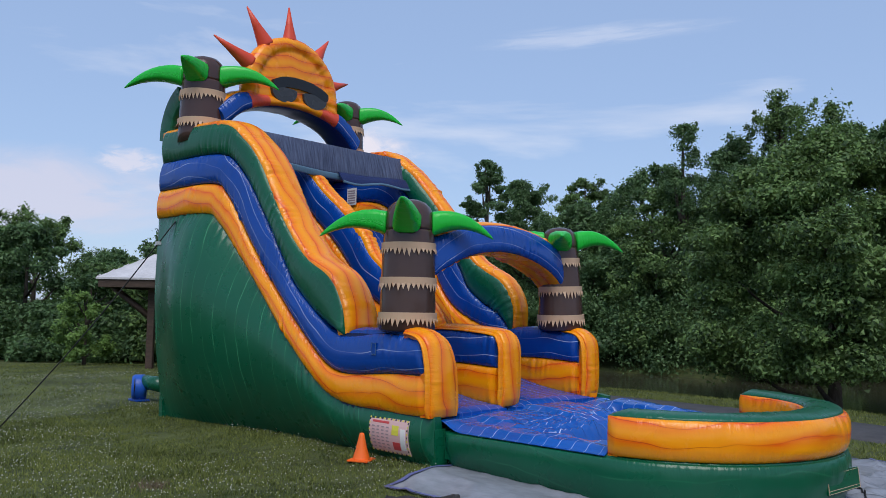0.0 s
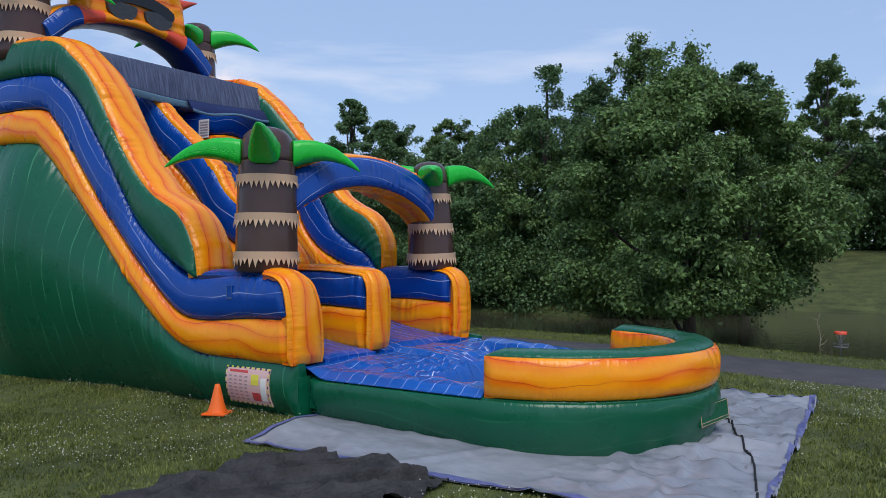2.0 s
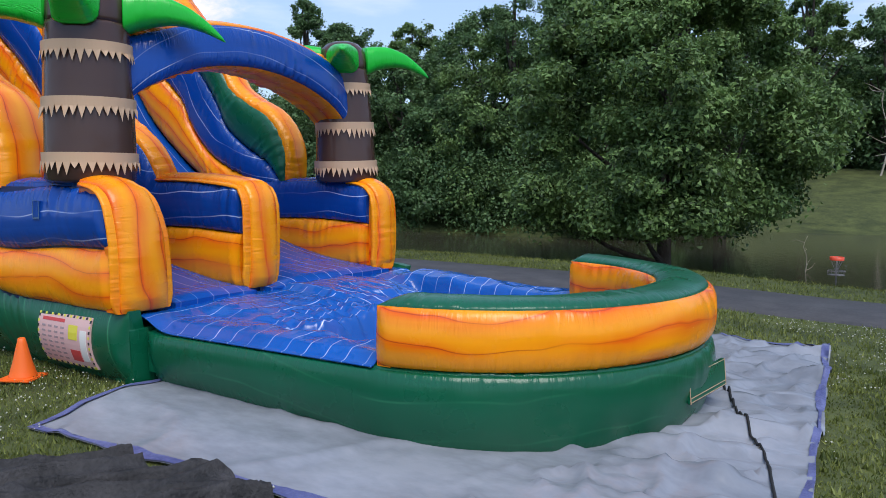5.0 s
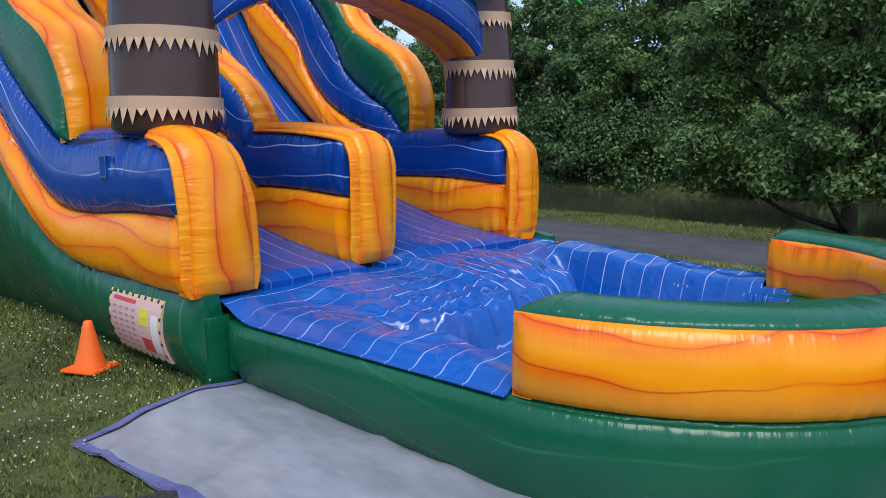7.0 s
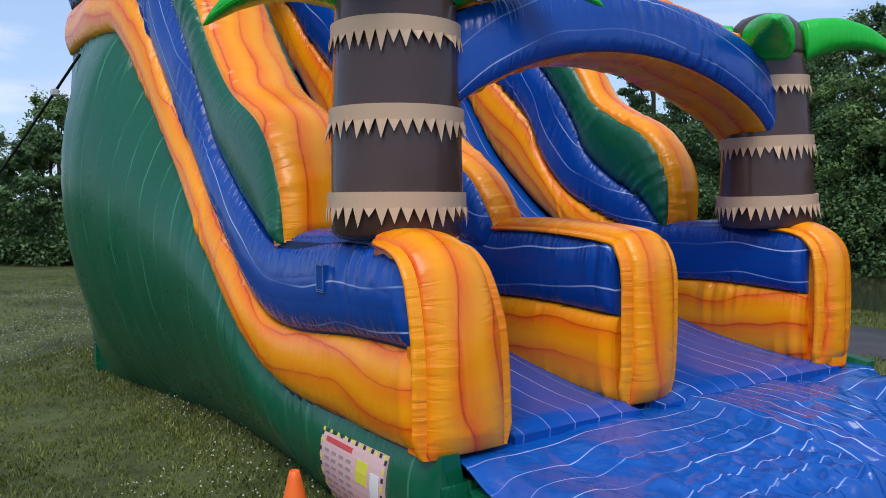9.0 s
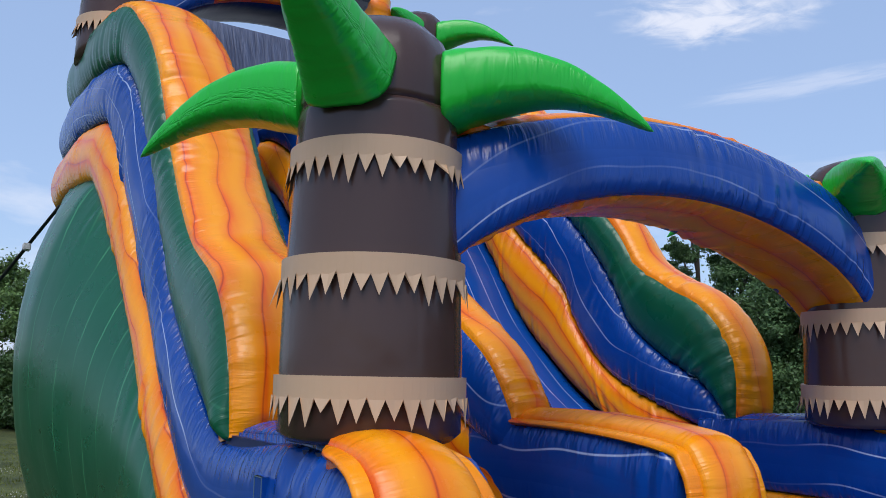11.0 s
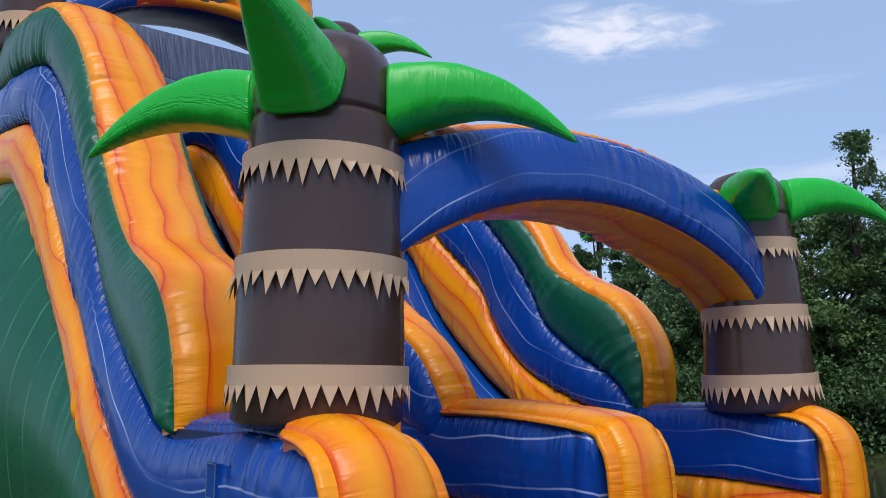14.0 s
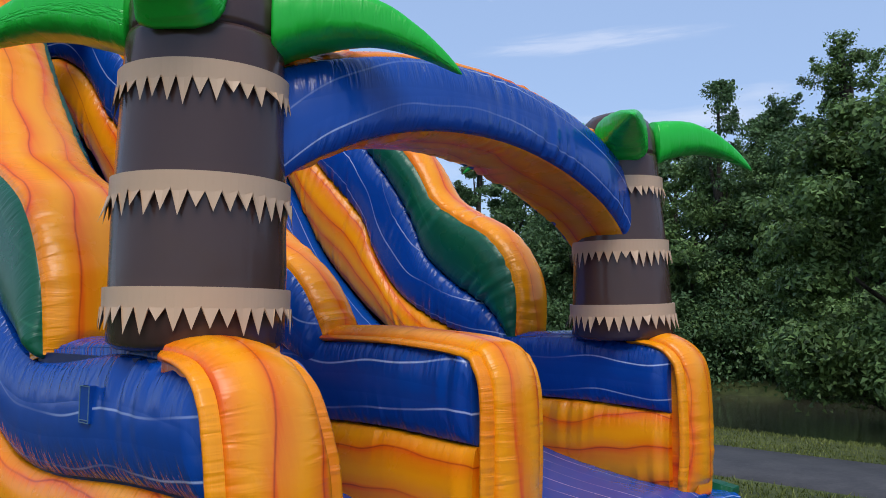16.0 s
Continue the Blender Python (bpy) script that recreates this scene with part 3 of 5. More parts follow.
# inner faces, as seen from the lanes
R4 = spline([(-6.36, 4.72), (-4.6, 4.66), (-3.93, 4.33), (-3.47, 3.92), (-3.0, 3.42), (-2.58, 2.98), (-2.35, 2.66), (-2.07, 2.48), (-1.76, 2.32), (-1.57, 2.10), (-1.49, 1.87), (-1.50, 1.53)], N)
I3 = spline([(-6.3, 4.35), (-4.6, 4.28), (-3.75, 3.72), (-3.0, 3.00), (-2.62, 2.53), (-2.45, 2.22), (-2.16, 1.99), (-1.77, 1.77), (-1.52, 1.52)], N)
I2 = spline([(-6.3, 3.85), (-4.6, 3.75), (-3.78, 3.05), (-3.25, 2.58), (-3.06, 2.25), (-2.81, 1.95), (-2.5, 1.75), (-1.9, 1.52), (-1.5, 1.42)], N)
I1 = spline([(-6.3, 3.45), (-4.7, 3.38), (-4.2, 2.92), (-3.75, 2.30), (-3.28, 1.88), (-2.9, 1.62), (-2.2, 1.22), (-1.3, 0.90)], N)
for b, way, tag in ((R0, -1, 30), (B1, 1, 40), (M0, -1, 50), (M1, 1, 60)):
    o = (0, way, 0)
    if tag < 50:
        part("inner_green_band", pillow(on(I3, b), on(R4 if tag == 30 else L4, b), o, 0.08, 0.12, 8, 0.026, seed=tag), GREENCAP, slide)
        part("inner_blue_band", pillow(on(I2, b), on(I3, b), o, 0.09, 0.12, 8, 0.026, seed=tag + 1), BLUE, slide)
        part("inner_orange_band", pillow(on(I1, b), on(I2, b), o, 0.10, 0.12, 8, 0.026, seed=tag + 2), ORANGE, slide)
for b0, b1, tag, T4 in ((B0, B1, 3, L4), (R0, R1 - 0.09, 4, R4)):
    part("orange_top", pillow(on(T4, b1 + 0.02), on(T4, b0 - 0.02), path_normal(T4), 0.085, 0.15, 10, 0.022, seed=tag), ORANGE, slide, "orange marbled top tube of the side wall")
    core = [tuple(p) for p in (T4 - np.array((0.05, 0.05)))[::12]] + [(-1.5, 0.3), (-6.25, 0.3)]
    part("wall_core", prism(core, b0 + 0.30, b1 - 0.08), NAVY, slide)

# divider between the lanes
D4 = spline([(-5.0, 4.30), (-4.64, 4.24), (-4.19, 4.03), (-3.74, 3.66), (-3.25, 3.30), (-2.86, 2.94), (-2.55, 2.57), (-1.95, 2.20), (-1.5, 1.90), (-1.27, 1.60)], N)
D3 = spline([(-5.0, 3.85), (-4.7, 3.80), (-4.3, 3.6), (-3.9, 3.22), (-3.45, 2.85), (-3.1, 2.5), (-2.8, 2.15), (-2.2, 1.8), (-1.6, 1.5), (-1.3, 1.4)], N)
D2 = spline([(-5.0, 3.40), (-4.6, 3.32), (-3.97, 2.80), (-3.46, 2.18), (-2.94, 1.68), (-2.1, 1.22), (-1.3, 0.9)], N)
for b, way, tag in ((M0, -1, 50), (MD, 1, 60)):
    part("divider_blue_band", pillow(on(D3, b), on(D4, b), (0, way, 0), 0.085, 0.12, 8, 0.026, seed=tag), BLUE, slide)
    part("divider_orange_band", pillow(on(D2, b), on(D3, b), (0, way, 0), 0.085, 0.12, 8, 0.026, seed=tag + 1), ORANGE, slide)
part("divider_top", pillow(on(D4, MD + 0.01), on(D4, M0 - 0.02), path_normal(D4), 0.07, 0.15, 10, 0.022, seed=5), ORANGE, slide)
part("divider_core", prism([tuple(p) for p in D4[::6]] + [(-1.3, 0.1), (-5.0, 0.1)], M0 + 0.08, MD - 0.08), NAVY, slide)

# lanes
LN = spline([(-5.9, 3.42), (-4.75, 3.36), (-4.2, 2.88), (-3.75, 2.26), (-3.28, 1.84), (-2.9, 1.57), (-2.1, 1.14), (-1.3, 0.84), (-0.6, 0.69), (-0.05, 0.63)], 140)
part("slide_lane", pillow(on(LN, R0 + 0.02), on(LN, MD - 0.03), path_normal(LN), 0.05, 0.3, 12, 0.01, seed=6), LANE, slide, "blue slide lane with thin white lines")
part("climbing_lane", pillow(on(LN, M0 + 0.02), on(LN, B1 - 0.02), path_normal(LN), 0.05, 0.3, 10, 0.01, seed=7), LANE, slide)

# three bumpers at the foot
FP = spline([(-0.11, 0.64), (-0.09, 0.85), (-0.09, 1.12), (-0.11, 1.36), (-0.16, 1.475), (-0.26, 1.545), (-0.39, 1.572), (-0.50, 1.577)], 110)
FO = spline([(-0.03, 0.62), (-0.025, 0.85), (-0.035, 1.12), (-0.08, 1.36), (-0.135, 1.475), (-0.23, 1.545), (-0.36, 1.572), (-0.46, 1.577)], 110)
FW = np.interp(FO[:, 1], (0.6, 1.2, 1.6), (B1 - 0.09, B1 - 0.12, B1 - 0.19))
FM = spline([(-0.14, 0.64), (-0.115, 0.85), (-0.11, 1.12), (-0.12, 1.36), (-0.165, 1.485), (-0.27, 1.555), (-0.75, 1.595), (-1.34, 1.60)], 150)


def bumper(b0, b1, tag, front, sides):
    part("bumper_front", pillow(on(front, b1 - 0.015), on(front, b0 + 0.015), -path_normal(front), 0.055, 0.15, 10, 0.006, (True, False), seed=tag), ORANGE, slide)
    edge, inward = front, path_normal(front)
    wide = np.interp(edge[:, 1], (0.64, 1.30, 1.47, 1.56, 1.60), (0.05, 0.05, 0.048, 0.042, 0.035))[:, None]
    for b, way in sides:
        hi = on(edge, b)
        part("bumper_side_strip", pillow(hi + inward * wide, hi, (0, way, 0), 0.05, 0.12, 8, 0.004, seed=tag + way), ORANGE, slide)
    part("bumper_core", prism([(-1.6, 0.5), (-0.19, 0.5), (-0.17, 1.34), (-0.22, 1.46), (-0.36, 1.54), (-1.6, 1.53)], b0 + 0.04, float(np.min(b1)) - 0.04), NAVY, slide)


bumper(B0 - 0.05, FW, 70, FO, ((B0 - 0.04, -1), (FW, 1)))
bumper(M0, M1 - 0.045, 72, FM, ((M0, -1), (M1 - 0.045, 1)))
bumper(R0 - 0.15, R1 - 0.21, 74, FP, ((R0 - 0.15, -1), (R1 - 0.21, 1)))
SB = [spline([(-1.7, z0), (-0.9, z0 + dz), (-0.20, z1)], 90) for z0, dz, z1 in ((0.64, 0.0, 0.64), (1.13, 0.02, 1.12), (1.55, 0.03, 1.53))]
SB[2] = under_front(SB[2])
for b, way, tag in ((M0 + 0.004, -1, 80), (R0 - 0.146, -1, 82), (M1 - 0.052, 1, 84), (B1 - 0.107, 1, 86)):
    part("bumper_orange_band", pillow(on(SB[0], b), on(SB[1], b), (0, way, 0), 0.07, 0.12, 8, 0.022, (True, 0.6), seed=tag), ORANGE, slide)
    part("bumper_blue_band", pillow(on(SB[1], b), on(SB[2], b), (0, way, 0), 0.075, 0.12, 8, 0.022, (True, 0.6), seed=tag + 1), BLUE, slide)
for b0, b1, tag in ((B0, B1 - 0.14, 88), (R0 - 0.13, R1 - 0.27, 89)):
    tp = spline([(-1.48, 1.545), (-0.9, 1.57), (-0.41, 1.575)], 30)
    part("bumper_blue_top", pillow(on(tp, b1), on(tp, b0 + 0.01), path_normal(tp), 0.05, 0.1, 8, 0.008, seed=tag), BLUE, slide)
patch = part("sewn_patch", prism([(-0.95, 1.29), (-0.87, 1.29), (-0.87, 1.43), (-0.95, 1.43)], B0 - 0.100, B0 - 0.07), BLUE, slide, "small blue sewn patch with pale stitching")
for x0, x1, z0, z1 in ((-0.95, -0.87, 1.427, 1.43), (-0.95, -0.87, 1.29, 1.293), (-0.95, -0.947, 1.293, 1.427), (-0.873, -0.87, 1.293, 1.427), (-0.95, -0.87, 1.30, 1.303)):
    part("stitching", prism([(x0, z0), (x1, z0), (x1, z1), (x0, z1)], B0 - 0.103, B0 - 0.09), HEM, patch)

# tower front net, deck and wing
nt = np.linspace(0, 1, 24)
net_lo = np.stack([-3.92 - 0.10 * np.sin(nt * 3.1), 0.30 + nt * 3.0, 4.10 - 0.05 * np.sin(nt * 3.14)], 1)
net_hi = np.stack([np.full(24, -4.12), 0.30 + nt * 3.0, np.full(24, 4.53)], 1)
part("shade_net", pillow(net_lo, net_hi, (0.6, 0, 0.8), 0.015, 0.02, 6, 0.02, seed=9), NET, slide, "navy mesh net across the tower's front")
nl2 = net_lo.copy()
nl2[:, 2] -= 0.10
fl_hi, fl_lo = net_lo[11:].copy() + np.array((0.03, 0, 0.03)), net_lo[11:].copy() + np.array((0.16, 0, -0.13))
fl_lo[:, 2] -= 0.03 * np.sin(np.linspace(0, 9, len(fl_lo)))
part("net_flap", pillow(fl_lo, fl_hi, (0.8, 0, 0.6), 0.02, 0.015, 6, 0.02, seed=11), NAVY, slide, "dark loose flap at the net's lower edge")
part("flap_hem", pillow(fl_lo + np.array((0.012, 0, -0.03)), fl_lo + np.array((0.012, 0, 0.012)), (1, 0, 0), 0.008, 0.015, 4, 0.01, seed=11), HEM, slide)
part("net_hem", pillow(nl2, net_lo + np.array((0.01, 0, 0)), (1, 0, 0), 0.01, 0.02, 4, 0.01, seed=9), HEM, slide, "grey-blue hem of the net")
wing = spline([(-6.27, 4.6), (-6.24, 4.85), (-6.10, 5.08), (-5.88, 5.22)], 20)
part("rear_wing", pillow(np.stack([wing[:, 0], np.full(20, 0.42), wing[:, 1]], 1), np.stack([wing[:, 0], np.full(20, -0.08), wing[:, 1]], 1), -path_normal(wing), 0.08, 0.3, 8, seed=8), GREENCAP, slide)
bw = np.linspace(0.3, 3.2, 20)
part("tower_back", pillow(np.stack([np.full(20, -5.9), bw, np.full(20, 3.3)], 1), np.stack([np.full(20, -5.9), bw, np.full(20, 4.55)], 1), (1, 0, 0), 0.08, 0.2, 8, seed=12), BLUE, slide)

# palm pillars
def jagged_band(r0, r1, z0, h, tooth, seed, count=37):
    rnd = random.Random(seed)
    verts, faces = [], []
    n = count * 2
    for k in range(n):
        a = 2 * math.pi * k / n
        rr = r0 + 0.019
        drop = tooth * rnd.uniform(0.55, 1.3) if k % 2 else -0.012 * rnd.random()
        lift = (0.05 if rnd.random() < 0.12 else 0.018) * rnd.random() if k % 2 else 0.0
        for r, z in ((rr, z0 + h), (rr, z0), (rr + 0.006 + lift, z0 - drop), (r0 - 0.01, z0 + h)):
            verts.append((r * math.cos(a), r * math.sin(a), z))
    for k in range(n):
        i, j = k * 4, ((k + 1) % n) * 4
        faces += [(i, j, j + 3, i + 3), (i + 1, j + 1, j, i), (i + 2, j + 2, j + 1, i + 1)]
    me = smooth_mesh("band", verts, faces, [(v[0], v[2]) for v in verts], False)
    return me


def horn(length, w, h, rise, droop):
    """A curved pointed leaf: out along x from its root, four-sided with soft edges."""
    n, seg = 40, 24
    verts, faces, uvs, seams = [], [], [], []
    for i in range(n):
        t = i / (n - 1)
        f = (1 - t) ** 0.68 * (1 - 0.05 * t) + 0.012
        x, z = length * t, rise * math.sin(math.pi * t * 0.8) - droop * t * t
        for k in range(seg):
            a = 2 * math.pi * k / seg
            ca, sa = math.cos(a), math.sin(a)
            e = 0.62
            cx, cz = abs(ca) ** e * (1 if ca > 0 else -1), abs(sa) ** e * (1 if sa > 0 else -1)
            wv = 1 + 0.04 * nz(t * 9, k * 0.9, length)
            verts.append((x, 0.5 * w * f * cx * wv, z + 0.5 * h * f * cz * wv))
            uvs.append((x, k / seg))
            ridge = min(abs((math.degrees(a) - r + 180) % 360 - 180) for r in (90, 215, 325)) / 57.3 * 0.17 * f
            seams.append((ridge, x + 0.005))
    for i in range(n - 1):
        for k in range(seg):
            k2 = (k + 1) % seg
            faces.append((i * seg + k, i * seg + k2, (i + 1) * seg + k2, (i + 1) * seg + k))
    faces.append(tuple(range(seg))[::-1])
    faces.append(tuple(range((n - 1) * seg, n * seg)))
    return smooth_mesh("horn", verts, faces, uvs, True, seams)


def palm(a, b, z, leaves, seed, r=0.335, cut=0.0, slim=1.0, lean=0.0, size=1.0, cap=0.93):
    """slim narrows the trunk towards its top, lean tips it across."""
    root = pose(a, b, z, lean) @ Matrix.Scale(size, 4)
    taper = ((0.90, 0.0), (1.0, 0.03), (1.0, 0.15), (1.0, 0.3), (0.992, 0.45), (0.985, 0.6), (0.97, 0.75), (0.955, 0.9), (0.93, 1.10), (0.915, 1.19), (0.895, 1.215))

    def width(zz):
        return r * (1 - (1 - slim) * zz / 1.2)
    rows = [(width(zz) * k, zz) for k, zz in taper if zz >= cut]
    me = lathe(rows, 64)
    for v in me.vertices:
        ang = math.atan2(v.co.y, v.co.x)
        k = 1 + 0.018 * nz(ang * 3, v.co.z * 5, seed) + 0.012 * math.exp(-v.co.z / 0.12) * nz(ang * 9, seed)
        v.co.x, v.co.y = v.co.x * k, v.co.y * k
    trunk = part("palm_trunk", me, BROWN, slide, "dark brown palm trunk pillar", root)
    rt = width(1.25)
    top = lathe([(rt * 0.885, 1.21), (rt * 0.905, 1.25), (rt * 0.90, 1.33), (rt * 0.86, 1.43), (rt * 0.76, 1.52), (rt * 0.58, 1.585), (rt * 0.3, 1.62), (0.02, 1.63)], 48)
    for v in top.vertices:
        v.co.z = 1.21 + (v.co.z - 1.21) * cap
        ang = math.atan2(v.co.y, v.co.x)
        k = 1 - 0.022 * math.exp(-((math.degrees(ang) % 45 - 22.5) / 3.0) ** 2) + 0.02 * nz(ang * 4, v.co.z * 9, seed)
        v.co.x, v.co.y = v.co.x * k, v.co.y * k
    part("trunk_top", top, BROWN, trunk)
    for i, zz in enumerate((0.155, 0.57, 0.985)):
        if zz < cut:
            continue
        part("fringe_band", jagged_band(width(zz + 0.05) * (1.0 - 0.022 * i - 0.006 * i * i), r, zz, 0.075, 0.082, seed + i), TAN, trunk, "tan band with a jagged lower edge")
    for ang, ln, up in leaves:
        part("palm_leaf", horn(ln, 0.34, 0.30, *((0.10, 0.22) if abs(ang + 52) > 5 else (0.02, 0.03))), LEAFG, trunk, "bright green inflated palm leaf", pose(0, 0, 1.30, 0, 0, ang) @ pose(rt * 0.80, 0, 0, 0, -up, 0))


palm(-0.68, 0.13, 1.57, ((-140, 0.83, 0), (49, 0.77, 0), (-51, 0.60, 23)), 1)
palm(-0.62, 3.27, 1.57, ((54, 0.78, 0), (-52, 0.52, 8), (-140, 0.82, 0)), 5, slim=0.86, lean=2.6, cap=0.74)
palm(-5.62, 0.16, 4.14, ((-140, 0.92, 0), (45, 0.84, 0), (-52, 0.56, 8)), 9, cut=0.3, size=1.13)
palm(-5.66, 3.29, 4.24, ((40, 0.82, 0), (-52, 0.5, 8), (-140, 0.8, 0)), 13)

# arch between the front palms
ax = [(0.20, 2.10), (0.52, 2.36), (1.05, 2.55), (1.68, 2.61), (2.3, 2.53), (2.85, 2.33), (3.12, 2.12)]
bx = [(0.20, 2.64), (0.52, 2.77), (1.05, 2.91), (1.68, 2.97), (2.3, 2.93), (2.85, 2.80), (3.18, 2.66)]


def arch_rows(c, a0, a1, n=190):
    s = spline(c, n)
    return np.stack([np.interp(s[:, 0], (0.2, 0.55, 2.7, 3.15), (a0 + (0.13 if a0 < -0.7 else -0.15), a0, a1, a1 + (0.05 if a0 < -0.7 else -0.05))), s[:, 0], s[:, 1]], 1)


part("arch_front", pillow(arch_rows(ax, -0.38, -0.42), arch_rows(bx, -0.44, -0.48), (1, 0, 0), 0.07, 0.12, 12, 0.02, (True, False), seed=90), BLUE, slide, "blue streaked arch between the palm pillars")
part("arch_back", pillow(arch_rows(ax, -0.92, -0.92), arch_rows(bx, -0.86, -0.86), (-1, 0, 0), 0.07, 0.12, 10, 0.028, (False, False), seed=91), BLUE, slide)
un = arch_rows(ax, -0.38, -0.42)
cn = np.gradient(un[:, 1:], axis=0)
cn /= np.linalg.norm(cn, axis=1)[:, None]
down = np.stack([np.zeros(190), cn[:, 1], -cn[:, 0]], 1)
part("arch_underside", pillow(un, arch_rows(ax, -0.92, -0.92), down, 0.03, 0.1, 8, 0.026, (False, False), seed=92), ORANGE, slide)
part("arch_top", pillow(arch_rows(bx, -0.44, -0.48), arch_rows(bx, -0.86, -0.86), -down, 0.05, 0.12, 8, 0.026, (False, False), seed=93), ORANGE, slide)

# the sun over the tower
SA, SB_, SZ, SR = -5.40, 1.75, 5.62, 1.0
ai = [(0.36, 4.78), (0.72, 5.10), (1.2, 5.28), (1.75, 5.34), (2.3, 5.28), (2.78, 5.10), (3.14, 4.78)]
ao = [(0.22, 5.06), (0.62, 5.40), (1.15, 5.47), (1.75, 5.49), (2.35, 5.47), (2.88, 5.40), (3.28, 5.06)]
def disc(front):
    seg, verts, faces, uvs = 140, [], [], []
    prof = [(0.0, 0.17), (0.3, 0.165), (0.55, 0.15), (0.70, 0.13), (0.735, 0.115), (0.77, 0.15), (0.85, 0.18), (0.93, 0.15), (0.985, 0.09), (1.0, 0.0)]
    for r, d in prof:
        for k in range(seg):
            a = 2 * math.pi * k / seg
            w = 1 + (0.22 * nz(k * 0.75, r * 2.0) if r > 0.65 else 0)
            y, z = SR * r * math.cos(a), SR * r * math.sin(a)
            y *= 1 + 0.24 * max(0.0, -math.sin(a)) * r
            z = max(z, float(np.interp(y + SB_, [p[0] for p in ai], [p[1] for p in ai])) + 0.03 - SZ)
            verts.append((front * d * w, y, z))
            uvs.append((SR * r * math.cos(a), SR * r * math.sin(a)))
    for i in range(len(prof) - 1):
        for k in range(seg):
            k2 = (k + 1) % seg
            q = (i * seg + k, i * seg + k2, (i + 1) * seg + k2, (i + 1) * seg + k)
            faces.append(q if front > 0 else q[::-1])
    return smooth_mesh("disc", verts, faces, uvs)


sunface = part("sun_face", disc(1), ORANGE, slide, "round orange sun face with a padded rim", pose(SA, SB_, SZ))
part("sun_back", disc(-1), ORANGE, sunface)
for tb, tz, rad in ((0.18, 6.29, 0.15), (0.79, 6.95, 0.15), (1.66, 7.18, 0.135), (2.57, 6.80, 0.13), (3.06, 6.09, 0.12)):
    d = Vector((0, tb - SB_, tz - SZ))
    ln = d.length - SR * 0.93
    q = d.to_track_quat("Z", "Y").to_matrix().to_4x4()
    cone_me = lathe([(rad, 0), (rad * 0.94, 0.05), (rad * 0.5, ln * 0.5), (0.012, ln)], 20)
    part("sun_ray", cone_me, RED, sunface, "red-orange pointed ray", Matrix.Translation(d.normalized() * SR * 0.93) @ q)


def flat_shape(pts, depth):
    bm = bmesh.new()
    f = [bm.verts.new((0.0, y, z)) for y, z in pts]
    fc = bm.faces.new(f)
    r = bmesh.ops.extrude_face_region(bm, geom=[fc])
    for v in r["geom"]:
        if isinstance(v, bmesh.types.BMVert):
            v.co.x += depth
    bmesh.ops.recalc_face_normals(bm, faces=bm.faces)
    return bm


brow = [(-0.66, 0.22), (-0.40, 0.33), (0.0, 0.36), (0.40, 0.31), (0.70, 0.18), (0.66, 0.02), (0.36, 0.11), (0.0, 0.15), (-0.36, 0.13), (-0.62, 0.06)]
part("sunglasses_bar", flat_shape([tuple(q) for q in spline(brow + brow[:1], 40)[:-1]], 0.10), BLACKV, sunface, "black brow bar of the sunglasses", pose(0.13, 0.06, -0.07) @ Matrix.Scale(0.88, 4))
for s0 in (-1, 1):
    lens = [(s0 * 0.06 + 0.32 * s0 + 0.30 * math.cos(t) * (1 - 0.1 * math.sin(t)), 0.08 - 0.24 * abs(math.sin(t)) ** 0.7 * (1 if math.sin(t) > 0 else -0.25)) for t in np.linspace(0, 2 * math.pi, 24, endpoint=False)]
    part("sunglasses_lens", flat_shape(lens, 0.11), SHADEV, sunface, "dark grey lens of the sunglasses", pose(0.12, 0.06, -0.09) @ Matrix.Scale(0.88, 4))


def sun_rows(c, a, n=60):
    s = spline(c, n)
    return np.stack([np.full(n, a), s[:, 0], s[:, 1]], 1)


i0, o0 = sun_rows(ai, SA + 0.13), sun_rows(ao, SA + 0.10)
for sl, mat, nm in ((slice(0, 13), BLUE, "sun_arch_foot"), (slice(12, 20), RED, "sun_arch_flame"), (slice(19, 41), ORANGE, "sun_arch_middle"), (slice(40, 48), RED, "sun_arch_flame"), (slice(47, 60), BLUE, "sun_arch_foot")):
    part(nm, pillow(i0[sl], o0[sl], (1, 0, 0), 0.10, 0.1, 8, 0.022, (False, False), seed=95), mat, slide)
i1 = sun_rows(ai, SA - 0.42)
sn = np.gradient(i0[:, 1:], axis=0)
sn /= np.linalg.norm(sn, axis=1)[:, None]
sdown = np.stack([np.zeros(60), sn[:, 1], -sn[:, 0]], 1)
part("sun_arch_underside", pillow(i0, i1, sdown, 0.03, 0.1, 8, 0.01, (False, False), seed=96), NAVY, slide)
part("sun_arch_back", pillow(i1, sun_rows(ao, SA - 0.42), (-1, 0, 0), 0.08, 0.1, 8, 0.01, (False, False), seed=97), BLUE, slide)
part("sun_arch_cover", pillow(o0, sun_rows(ao, SA - 0.42), -sdown, 0.05, 0.1, 8, 0.01, (False, False), seed=98), ORANGE, slide)

# splash pool
PC_A, PC_B, PW, PL = 2.0, 1.8, 1.74, 1.66


def rim(inset, a_from, n=320, both=True):
    """The pool's outline from the near side round its end to the far side."""
    pts = []
    w, ln = PW - inset, PL - inset
    straight = int(n * 0.25)
    for k in range(straight):
        pts.append((a_from + (PC_A - a_from) * k / straight, PC_B - w))
    for k in range(n - 2 * straight):
        t = -math.pi / 2 + math.pi * k / (n - 2 * straight - 1)
        pts.append((PC_A + ln * math.cos(t), PC_B + w * math.sin(t)))
    for k in range(1, straight + 1):
        pts.append((PC_A + (a_from - PC_A) * k / straight, PC_B + w))
    return np.array(pts)


